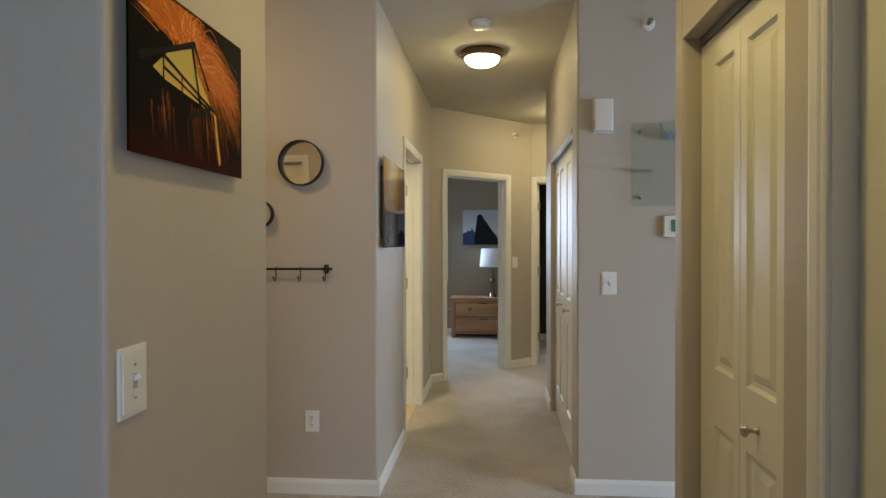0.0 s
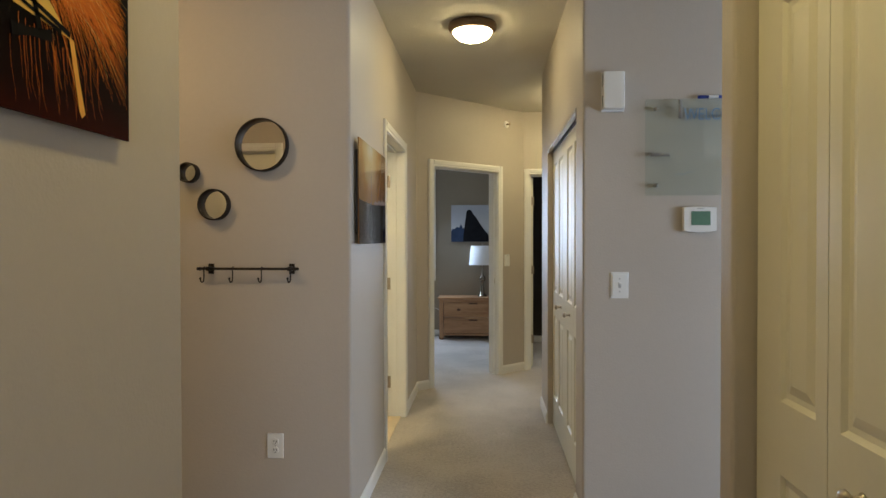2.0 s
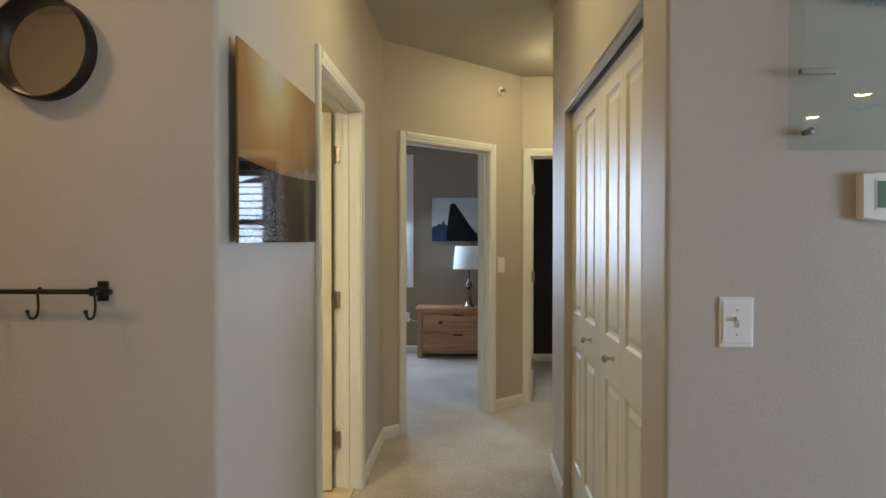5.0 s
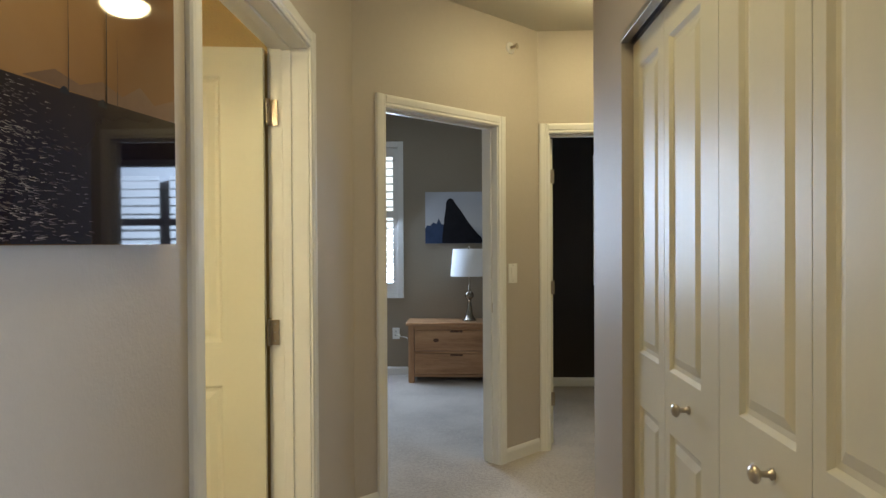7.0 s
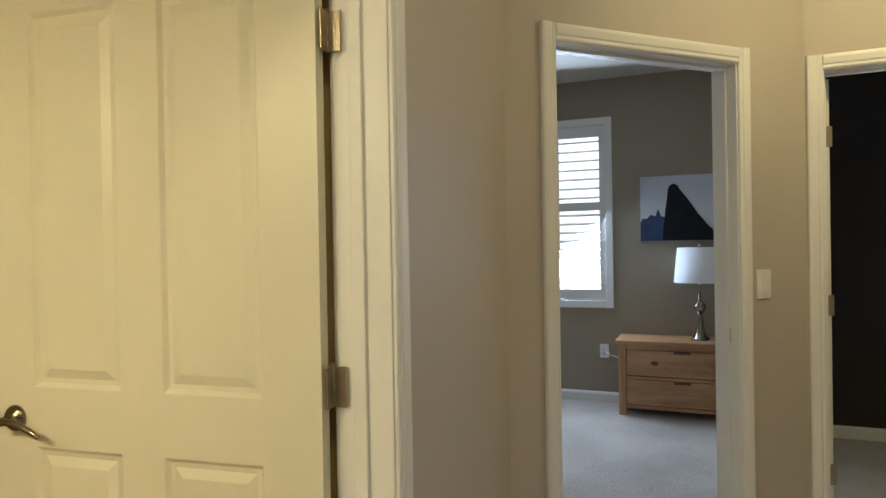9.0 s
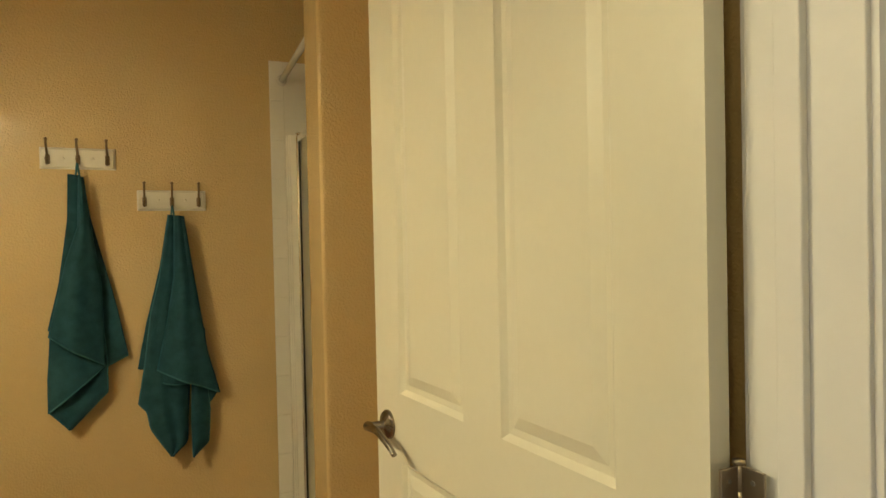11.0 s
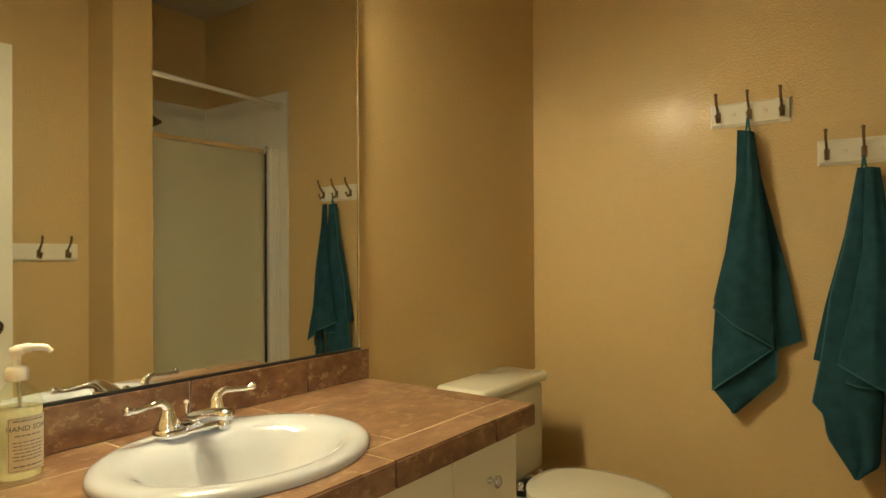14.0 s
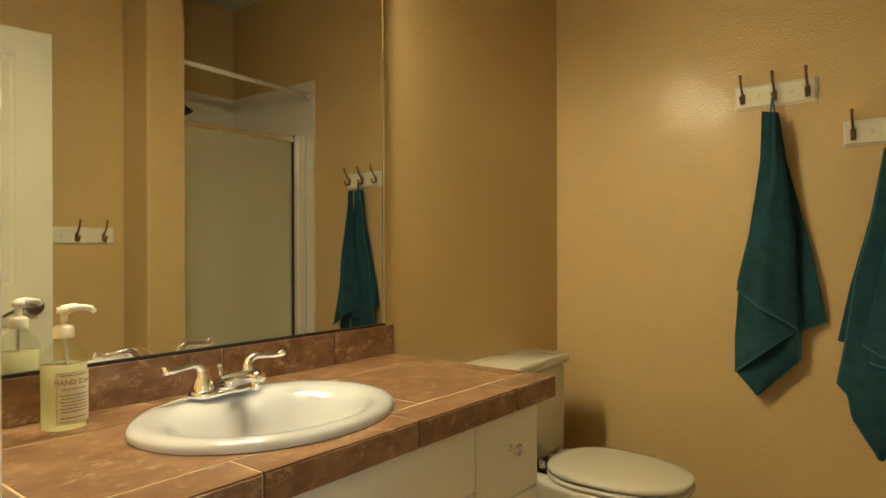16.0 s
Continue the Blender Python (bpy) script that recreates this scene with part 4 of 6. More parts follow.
def gradient_mat(name, m, lo, hi, stops, rough=0.25, coat=0.0, axis=2, noise_amt=0.12, noise_scale=9.0):
    """Colours that change along one axis, from place lo to place hi, broken up by noise."""
    mt, nt, b = mat(name, (0.5, 0.5, 0.5), rough)
    p = coords(nt)
    sep = nt.nodes.new("ShaderNodeSeparateXYZ")
    nt.links.new(p, sep.inputs[0])
    mr = nt.nodes.new("ShaderNodeMapRange")
    mr.inputs["From Min"].default_value, mr.inputs["From Max"].default_value = lo, hi
    nt.links.new(sep.outputs[axis], mr.inputs["Value"])
    nz = noise_tex(nt, p, noise_scale, 5)
    ma = nt.nodes.new("ShaderNodeMath")
    ma.operation = "MULTIPLY_ADD"
    nt.links.new(nz.outputs[0], ma.inputs[0])
    ma.inputs[1].default_value = noise_amt
    nt.links.new(mr.outputs[0], ma.inputs[2])
    nt.links.new(ramp(nt, ma.outputs[0], *stops), b.inputs["Base Color"])
    b.inputs["Specular IOR Level"].default_value = 0.0 if coat else 0.04
    b.inputs["Coat Weight"].default_value = coat
    b.inputs["Coat Roughness"].default_value = 0.03
    return mt


def poly(bm, m, pts, d):
    """A flat shape on a print: pts in the print's plane, d metres proud."""
    bm.faces.new([bm.verts.new(m @ Vector((a, d, c))) for a, c in pts])


def streak(bm, m, pts, w, d):
    """A thin tapering stroke along pts."""
    n = len(pts)
    L, R = [], []
    for i, (a, c) in enumerate(pts):
        p, q = pts[max(i - 1, 0)], pts[min(i + 1, n - 1)]
        dx, dz = q[0] - p[0], q[1] - p[1]
        l = math.hypot(dx, dz) or 1
        k = w * (1 - 0.75 * i / (n - 1))
        L.append(bm.verts.new(m @ Vector((a - dz / l * k, d, c + dx / l * k))))
        R.append(bm.verts.new(m @ Vector((a + dz / l * k, d, c - dx / l * k))))
    for i in range(n - 1):
        bm.faces.new((L[i], L[i + 1], R[i + 1], R[i]))


# print of flying sparks on the stub wall
fy0, fy1, fz0, fz1 = 1.048, 1.532, 1.532, 1.852
FW, FH = fy1 - fy0, fz1 - fz0
t = thing("wall_print", (-0.654, (fy0 + fy1) / 2, (fz0 + fz1) / 2), "dark metal print of orange sparks round a lantern frame", "picture")
fm = axes((-0.633, fy0, fz0), (0, 1, 0), (1, 0, 0))
P_DARK = gradient_mat("print_night", None, fz0, fz1, ((0.0, (0.040, 0.004, 0.001)), (0.22, (0.010, 0.002, 0.001)), (0.5, (0.003, 0.002, 0.0015)), (1.0, (0.006, 0.003, 0.002))), 0.5)
bm = bmesh.new()
bx(bm, 0, FW, -0.004, 0, 0, FH, m=fm)
part("print", bm, P_DARK, t, "night print on thin metal")
bm = bmesh.new()
bx(bm, 0.05, FW - 0.05, -0.020, -0.004, 0.04, FH - 0.04, m=fm)
part("float_mount", bm, BLACK, t, "recessed mounting block")
SPARKS = [flat_mat("spark_red", (0.52, 0.12, 0.018), 0.4), flat_mat("spark_orange", (0.70, 0.22, 0.03), 0.4), flat_mat("spark_pale", (0.85, 0.50, 0.16), 0.4)]
rnd = random.Random(11)
fan = [bmesh.new() for _ in range(3)]
for k in range(2000):
    # arching streaks thrown up over the lantern, falling away on one side
    lean = rnd.gauss(0.02, 0.52)
    x0, z0 = (0.42 + 0.10 * lean) * FW + rnd.gauss(0, 0.020), 0.76 * FH + rnd.gauss(0, 0.010)
    if lean > 0.25:
        x0, z0 = x0 + 0.05 * rnd.random(), z0 - 0.06 * rnd.random()
    vx, vz = lean * 0.40 * rnd.uniform(0.8, 1.15), (0.34 - 0.22 * max(0.0, lean)) * rnd.uniform(0.3, 1.0)
    g = 0.60 if lean > 0.1 else 0.18
    end = rnd.uniform(0.35, 0.8)
    pts = [(x0 + vx * tt, z0 + vz * tt - g * 0.5 * tt * tt) for tt in [0.08 + end * i / 9 for i in range(10)]]
    pts = [p for p in pts if 0.004 < p[0] < FW - 0.004 and 0.004 < p[1] < FH - 0.004]
    if len(pts) > 2:
        streak(fan[min(2, int(abs(rnd.gauss(0, 1.05))))], fm, pts, rnd.uniform(0.0006, 0.0014) * (1.25 if lean < 0.2 else 0.85), 0.0004 + 0.0002 * rnd.random())
for k in range(46):
    # falling streaks under the lantern
    x0 = rnd.choice((rnd.gauss(0.54, 0.05), rnd.gauss(0.74, 0.07), rnd.gauss(0.24, 0.05))) * FW
    z1_ = rnd.uniform(0.30, 0.42) * FH
    z2 = max(0.01, z1_ - rnd.uniform(0.03, 0.13))
    pts = [(x0 + 0.010 * (i / 5) ** 2 * rnd.uniform(0.5, 1.5), z1_ + (z2 - z1_) * i / 5) for i in range(6)]
    pts = [p for p in pts if 0.004 < p[0] < FW - 0.004]
    if len(pts) > 2:
        streak(fan[0], fm, pts, rnd.uniform(0.0003, 0.0008), 0.0004)
for b_, s_ in zip(fan, SPARKS):
    tagged(part("sparks", b_, s_, t, "orange spark streaks"), kind="stuff")
FIRE = gradient_mat("print_fire", None, fz0 + 0.10, fz0 + 0.25, ((0.0, (0.62, 0.20, 0.03)), (0.5, (0.80, 0.45, 0.10)), (1.0, (0.55, 0.44, 0.12))), 0.4, 0.0, 2, 0.7, 22)
bm = bmesh.new()
poly(bm, fm, [(a * FW, b * FH) for a, b in ((0.26, 0.640), (0.474, 0.765), (0.52, 0.62), (0.655, 0.430), (0.688, 0.392), (0.503, 0.428), (0.38, 0.452), (0.241, 0.478), (0.157, 0.519))], 0.001)
poly(bm, fm, [(a * FW, b * FH) for a, b in ((0.675, 0.41), (0.70, 0.39), (0.725, 0.22), (0.752, 0.07), (0.735, 0.045), (0.722, 0.08), (0.703, 0.22))], 0.001)
part("flames", bm, FIRE, t, "glowing yellow flames in the print")
INKB = flat_mat("print_black", (0.006, 0.005, 0.004), 0.4)
INKH = flat_mat("print_black_acrylic", (0.006, 0.006, 0.010), 0.3, 0.55)
bm = bmesh.new()
for p, q, w in (((0.06, 0.545), (0.50, 0.800), 0.0075), ((0.484, 0.80), (0.625, 0.54), 0.0045), ((0.470, 0.78), (0.550, 0.37), 0.0055), ((0.235, 0.618), (0.68, 0.41), 0.0045),
                ((0.235, 0.548), (0.64, 0.405), 0.0036), ((0.233, 0.62), (0.233, 0.47), 0.0036), ((0.381, 0.56), (0.380, 0.44), 0.003), ((0.44, 0.330), (0.60, 0.368), 0.009)):
    streak(bm, fm, [(p[0] * FW, p[1] * FH), ((p[0] + q[0]) / 2 * FW, (p[1] + q[1]) / 2 * FH), (q[0] * FW, q[1] * FH)], w, 0.0016)
    streak(bm, fm, [(q[0] * FW, q[1] * FH), ((p[0] + q[0]) / 2 * FW, (p[1] + q[1]) / 2 * FH), (p[0] * FW, p[1] * FH)], w, 0.0017)
part("lantern_outline", bm, INKB, t, "black lantern silhouette in the print")

# harbour print in the corridor
hy0, hy1, hz0, hz1 = 3.455, 4.232, 1.345, 1.852
HW, HH = hy1 - hy0, hz1 - hz0
t = thing("wall_print", (XL, (hy0 + hy1) / 2, (hz0 + hz1) / 2), "glossy acrylic print of glittering water and masts at sunset", "picture")
hm = axes((-0.622, hy0, hz0), (0, 1, 0), (1, 0, 0))


def sunset_mat():
    """Sunset sky: pale round the hidden sun, brown-orange away from it."""
    mt, nt, b = mat("print_sunset", (0.5, 0.3, 0.1), 0.3)
    p = coords(nt)
    d = nt.nodes.new("ShaderNodeVectorMath")
    d.operation = "DISTANCE"
    d.inputs[1].default_value = (-0.622, hy0 + 0.38 * HW, hz1 + 0.01)
    nt.links.new(p, d.inputs[0])
    ma = nt.nodes.new("ShaderNodeMath")
    ma.operation = "MULTIPLY_ADD"
    nt.links.new(noise_tex(nt, p, 7, 5).outputs[0], ma.inputs[0])
    ma.inputs[1].default_value = 0.10
    nt.links.new(d.outputs["Value"], ma.inputs[2])
    nt.links.new(ramp(nt, ma.outputs[0], (0.06, (0.62, 0.60, 0.50)), (0.17, (0.54, 0.42, 0.22)), (0.30, (0.36, 0.19, 0.065)), (0.46, (0.20, 0.10, 0.04))), b.inputs["Base Color"])
    b.inputs["Specular IOR Level"].default_value = 0.0
    b.inputs["Coat Weight"].default_value = 0.75
    b.inputs["Coat Roughness"].default_value = 0.03
    return mt


P_SKY = sunset_mat()
P_SEA = gradient_mat("print_sea", None, hz0, hz0 + 0.3, ((0.0, (0.008, 0.007, 0.016)), (0.6, (0.014, 0.011, 0.018)), (1.0, (0.035, 0.024, 0.018))), 0.3, 0.55, 2, 0.3, 12)
bm = bmesh.new()
bx(bm, 0, HW, -0.006, 0, 0, HH, m=hm)
part("print", bm, P_SKY, t, "sunset sky under clear acrylic")
bm = bmesh.new()
bx(bm, 0.06, HW - 0.06, -0.028, -0.006, 0.05, HH - 0.05, m=hm)
part("float_mount", bm, BLACK, t, "recessed mounting block")
bm = bmesh.new()
poly(bm, hm, [(0.001, 0.001), (HW - 0.001, 0.001), (HW - 0.001, 0.44 * HH), (0.80 * HW, 0.425 * HH), (0.60 * HW, 0.41 * HH), (0.40 * HW, 0.40 * HH), (0.20 * HW, 0.41 * HH), (0.001, 0.42 * HH)], 0.0012)
part("sea", bm, P_SEA, t, "dark blue water in the print")
GLIT = [flat_mat("print_glitter_dim", (0.10, 0.08, 0.075), 0.3, 0.5), flat_mat("print_glitter", (0.30, 0.26, 0.22), 0.3, 0.5)]
rnd = random.Random(7)
glints = [bmesh.new(), bmesh.new()]
for k in range(3600):
    c = rnd.uniform(0.01, 0.40)
    near = (0.40 - c) / 0.40
    x = (0.30 - 0.02 * near) * HW + rnd.gauss(0, (0.085 + 0.09 * near) * HW)
    if not 0.01 * HW < x < 0.66 * HW:
        continue
    l = rnd.uniform(0.002, 0.0045 + 0.006 * near)
    dz = rnd.uniform(-0.25, 0.15) * l
    z = c * HH
    bright = rnd.random() < 0.75 - 2.6 * abs(x / HW - 0.30)
    streak(glints[bright], hm, [(x - l, z - dz), (x, z), (x + l, z + dz)], rnd.uniform(0.0003, 0.0005 + 0.0005 * near), 0.0018)
for gb, gm in zip(glints, GLIT):
    tagged(part("glitter", gb, gm, t, "pale glints on the water"), kind="stuff")
rnd = random.Random(3)
for x, zt, w in ((0.405, 0.99, 0.0012), (0.425, 0.84, 0.0007), (0.595, 0.71, 0.0010), (0.712, 0.92, 0.0014), (0.75, 0.62, 0.0007)):
    bm = bmesh.new()
    streak(bm, hm, [(x * HW, 0.41 * HH), (x * HW + 0.001, (0.41 + zt) / 2 * HH), (x * HW, zt * HH)], w, 0.0019)
    part("mast", bm, INKH, t, "dark mast in the print")
for x, r in ((0.40, 0.012), (0.365, 0.009), (0.585, 0.010), (0.70, 0.012)):
    bm = bmesh.new()
    poly(bm, hm, [(x * HW + r * math.cos(a * math.pi / 6) * rnd.uniform(0.8, 1.2), 0.40 * HH + r * math.sin(a * math.pi / 6)) for a in range(7)], 0.0017)
    part("boat", bm, INKH, t, "dark boat in the print")
HILL = flat_mat("print_hill", (0.16, 0.085, 0.04), 0.4, 0.5)
bm = bmesh.new()
poly(bm, hm, [(0.48 * HW, 0.41 * HH), (0.56 * HW, 0.455 * HH), (0.63 * HW, 0.44 * HH), (0.70 * HW, 0.475 * HH), (0.77 * HW, 0.455 * HH), (0.84 * HW, 0.51 * HH), (0.90 * HW, 0.47 * HH), (HW - 0.002, 0.52 * HH), (HW - 0.002, 0.435 * HH), (0.80 * HW, 0.42 * HH)], 0.0009)
part("hill_range", bm, HILL, t, "brown far hill range in the print")

# rock print in the bedroom
ry = YN1 - 0.022
t = thing("wall_print", (-0.14, YN1, 1.60), "grey print of a dark rock spire above a misty sea", "picture")
rm = axes((-0.521, ry, 1.339), (1, 0, 0), (0, -1, 0))
RW, RH = 0.78, 0.522
P_MIST = gradient_mat("print_mist", None, 1.34, 1.86, ((0.0, (0.10, 0.15, 0.26)), (0.25, (0.22, 0.27, 0.36)), (0.5, (0.58, 0.59, 0.61)), (1.0, (0.46, 0.48, 0.53))), 0.35, 0.3, 2, 0.35, 4)
bm = bmesh.new()
bx(bm, 0, RW, -0.018, 0, 0, RH, m=rm)
part("print", bm, P_MIST, t, "misty grey print")
ROCK = flat_mat("print_rock", (0.018, 0.018, 0.022), 0.4)
FARROCK = flat_mat("print_far_rock", (0.05, 0.075, 0.14), 0.4)
bm = bmesh.new()
poly(bm, rm, [(0.0, 0.002), (0.30, 0.002), (0.19, 0.19), (0.16, 0.20), (0.138, 0.257), (0.115, 0.20), (0.08, 0.215), (0.05, 0.18), (0.018, 0.186), (0.0, 0.15)], 0.0010)
part("far_rock", bm, FARROCK, t, "blue-grey far rocks in the print")
bm = bmesh.new()
poly(bm, rm, [(0.52, 0.002), (RW, 0.002), (RW, 0.16), (0.73, 0.24), (0.68, 0.15), (0.63, 0.10)], 0.0010)
part("far_rock", bm, FARROCK, t, "blue-grey far rocks in the print")
bm = bmesh.new()
poly(bm, rm, [(0.17, 0.002), (0.60, 0.002), (0.56, 0.07), (0.515, 0.114), (0.437, 0.215), (0.36, 0.335), (0.31, 0.40), (0.285, 0.445), (0.257, 0.458), (0.228, 0.445), (0.212, 0.41), (0.205, 0.33), (0.192, 0.25), (0.186, 0.186), (0.175, 0.10)], 0.0018)
part("rock_spire", bm, ROCK, t, "black rock silhouette in the print")


# ---- shuttered windows ----
def shutter_window(name, x0, x1, z0, z1, y, panels, mid, label):
    """A window in a far wall (facing -y at y) with frame, plantation shutters and their slats."""
    t = thing(name, ((x0 + x1) / 2, y, z0), label, "window", "", "structure")
    f = 0.055
    for nm, d in (("window_frame", (x0 - f, x0 + 0.005, y - 0.018, y + 0.02, z0 - f, z1 + f)), ("window_frame", (x1 - 0.005, x1 + f, y - 0.018, y + 0.02, z0 - f, z1 + f)),
                  ("window_frame", (x0 + 0.005, x1 - 0.005, y - 0.018, y + 0.02, z1 - 0.005, z1 + f)), ("window_sill", (x0 + 0.005, x1 - 0.005, y - 0.018, y + 0.02, z0 - f, z0 + 0.005))):
        box_part(nm, d, TRIM, t, "", 0.004)
    pane = box_part("pane", (x0, x1, y + 0.10, y + 0.104, z0, z1), CLEAR, t)
    pane.visible_shadow = False
    w = (x1 - x0 - 0.010) / panels
    for k in range(panels):
        a, b = x0 + 0.005 + k * w + 0.002, x0 + 0.005 + (k + 1) * w - 0.002
        fr = bmesh.new()
        s = 0.045
        bx(fr, a, a + s, y + 0.0, y + 0.028, z0 + 0.006, z1 - 0.006)
        bx(fr, b - s, b, y + 0.0, y + 0.028, z0 + 0.006, z1 - 0.006)
        for c, d in ((z0 + 0.006, z0 + 0.10), (z1 - 0.10, z1 - 0.006), (mid - 0.035, mid + 0.035)):
            bx(fr, a + s, b - s, y + 0.002, y + 0.026, c, d)
        sh = part("shutter", fr, TRIM, t, "white plantation shutter")
        for c, d in ((z0 + 0.10, mid - 0.035), (mid + 0.035, z1 - 0.10)):
            n = max(1, round((d - c) / 0.078))
            for i in range(n):
                zc = c + (i + 0.5) * (d - c) / n
                bm = bmesh.new()
                prof = [(-0.038, 0), (-0.02, 0.0045), (0.02, 0.0045), (0.038, 0), (0.02, -0.0045), (-0.02, -0.0045)]
                ang = radians(18)
                ends = []
                for xx in (a + s, b - s):
                    ends.append([bm.verts.new((xx, y + 0.014 + p * math.cos(ang) - q * math.sin(ang), zc + p * math.sin(ang) + q * math.cos(ang))) for p, q in prof])
                bm.faces.new(ends[0])
                bm.faces.new(ends[1])
                for j in range(6):
                    bm.faces.new((ends[0][j], ends[0][(j + 1) % 6], ends[1][(j + 1) % 6], ends[1][j]))
                part("slat", bm, TRIM, sh)
    return t


shutter_window("window_1", -1.68, -0.80, 0.84, 2.325, YN1, 2, 1.64, "white window with open plantation shutters in taupe wall")
shutter_window("window_2", 1.13, 2.36, 1.0, 2.10, YN2, 2, 1.56, "white window with open plantation shutters in dark wall")

# pale piece beside the dark room's far wall
t = thing("bed", (2.0, 8.55, 0), "pale covered bed standing in the dark brown room", "bed")
bm = bmesh.new()
bx(bm, 1.16, 2.9, 8.02, 8.98, 0.12, 0.62, bev=0.05)
WHITE_CLOTH, _nt, _b = mat("pale_bedding", (0.62, 0.62, 0.64), 0.9)
n = noise_tex(_nt, coords(_nt), 6, 4)
bump(_nt, _b, n.outputs[0], 0.5, 0.03)
part("bedding", bm, WHITE_CLOTH, t, "pale bedding")
for x in (1.22, 2.84):
    for y in (8.08, 8.92):
        box_part("leg", (x - 0.025, x + 0.025, y - 0.025, y + 0.025, 0, 0.13), BLACK, t, "", 0.004)

# ---- pine chest with lamp ----
cx0, cx1, cy0, cy1, ch = -0.668, 0.26, 9.165, 9.53, 0.555
t = thing("chest_of_drawers", ((cx0 + cx1) / 2, 9.35, 0), "knotty pine two-drawer chest below the bedroom print", "chest of drawers")
box_part("top", (cx0 - 0.022, cx1 + 0.022, cy0 - 0.018, cy1 + 0.002, ch - 0.004, ch + 0.024), PINE_T, t, "thick pine top", 0.006)
for x in (cx0, cx1 - 0.058):
    for y in (cy0, cy1 - 0.058):
        bm = bmesh.new()
        bx(bm, x, x + 0.058, y, y + 0.058, 0.0, ch - 0.004, bev=0.005)
        part("leg", bm, PINE_Z, t, "square pine corner post")
for x in (cx0 + 0.012, cx1 - 0.032):
    box_part("side_panel", (x, x + 0.02, cy0 + 0.058, cy1 - 0.058, 0.07, ch - 0.004), PINE_Z, t)
box_part("back_panel", (cx0 + 0.058, cx1 - 0.058, cy1 - 0.03, cy1 - 0.012, 0.07, ch - 0.004), PINE_X, t)
for z0, z1 in ((0.055, 0.082), (0.285, 0.305), (0.512, 0.551)):
    box_part("rail", (cx0 + 0.058, cx1 - 0.058, cy0 + 0.008, cy0 + 0.045, z0, z1), PINE_X, t, "", 0.002)
for z0, z1, kn in ((0.088, 0.280, (0.10, 0.04)), (0.310, 0.507, (-0.40, 0.07))):
    bm = bmesh.new()
    bx(bm, cx0 + 0.062, cx1 - 0.062, cy0 + 0.002, cy0 + 0.022, z0, z1, bev=0.003)
    dr = part("drawer", bm, PINE_X, t, "pine drawer with a cut-out pull")
    xm = (cx0 + cx1) / 2
    # no hole is cut: the shade inside the pull is a dark block
    bm = bmesh.new()
    bx(bm, xm - 0.06, xm + 0.06, cy0 - 0.001, cy0 + 0.010, z1 - 0.022, z1 - 0.002, bev=0.004)
    part("pull", bm, KNOT_PULL_SHADE, dr, "dark block for the shade in the cut-out pull")
    bm = bmesh.new()
    lathe(bm, [(0.022, 0), (0.020, 0.0012), (0, 0.0014)], Matrix.Translation((kn[0], cy0 + 0.0022, z0 + kn[1] + 0.03)) @ Matrix.Rotation(radians(90), 4, "X") @ Matrix.Diagonal((1.25, 0.85, 1, 1)), 20)
    part("knot", bm, KNOT_PULL_SHADE, dr, "dark knot in the pine")

lx, ly, lz = -0.078, 9.345, ch + 0.024
t = thing("table_lamp", (lx, ly, lz), "brushed metal table lamp with a white drum shade, unlit", "lamp")
lm = Matrix.Translation((lx, ly, lz))
bm = bmesh.new()
lathe(bm, [(0, 0), (0.068, 0), (0.070, 0.006), (0.064, 0.014), (0.045, 0.030), (0.034, 0.060), (0.026, 0.110), (0.019, 0.165), (0.014, 0.190), (0.022, 0.196), (0.022, 0.202), (0.013, 0.207)], lm, 36)
part("foot", bm, AGED, t, "flared metal foot", True)
bm = bmesh.new()
lathe(bm, [(0.012, 0.206), (0.030, 0.216), (0.042, 0.234), (0.044, 0.252), (0.038, 0.272), (0.024, 0.288), (0.012, 0.296), (0.016, 0.302), (0.012, 0.308), (0.009, 0.330), (0.008, 0.40), (0.008, 0.46)], lm, 36)
part("stem", bm, AGED, t, "turned metal stem with a ball", True)
bm = bmesh.new()
sh_p = [(0.186, 0.440), (0.160, 0.706), (0.158, 0.706), (0.184, 0.440)]
lathe(bm, sh_p + [sh_p[0]], lm, 48)
part("shade", bm, SHADE, t, "white fabric drum shade", True)
bm = bmesh.new()
lathe(bm, [(0, 0.70), (0.008, 0.70), (0.008, 0.71), (0.012, 0.715), (0.010, 0.728), (0, 0.733)], lm, 16)
for a in range(3):
    c, s = math.cos(a * 2.094), math.sin(a * 2.094)
    tube(bm, [(lx, ly, lz + 0.700), (lx + 0.159 * c, ly + 0.159 * s, lz + 0.700)], 0.002, 6)
tube(bm, [(lx, ly, lz + 0.45), (lx, ly, lz + 0.702)], 0.003, 6)
part("finial", bm, NICKEL, t, "metal finial", True)

# ---- bathroom ----
ZC = 0.841                        # worktop
VX0, VX1, VYF = -2.035, XLI, 4.128


def plate_mirror():
    t = thing("wall_mirror", (-1.4, YS, 0.93), "large frameless plate mirror above the vanity", "mirror")
    box_part("mirror_glass", (-1.992, XLI - 0.01, YS + 0.001, YS + 0.006, 0.931, 1.985), MIRROR, t, "silvered plate glass")
    box_part("lower_channel", (-1.999, XLI - 0.01, YS + 0.0065, YS + 0.011, 0.9275, 0.9345), BLACK, t, "dark lower channel")
    box_part("edge_strip", (-1.999, -1.9925, YS + 0.001, YS + 0.009, 0.929, 1.985), CHROME, t, "chrome edge strip", 0.001)


plate_mirror()

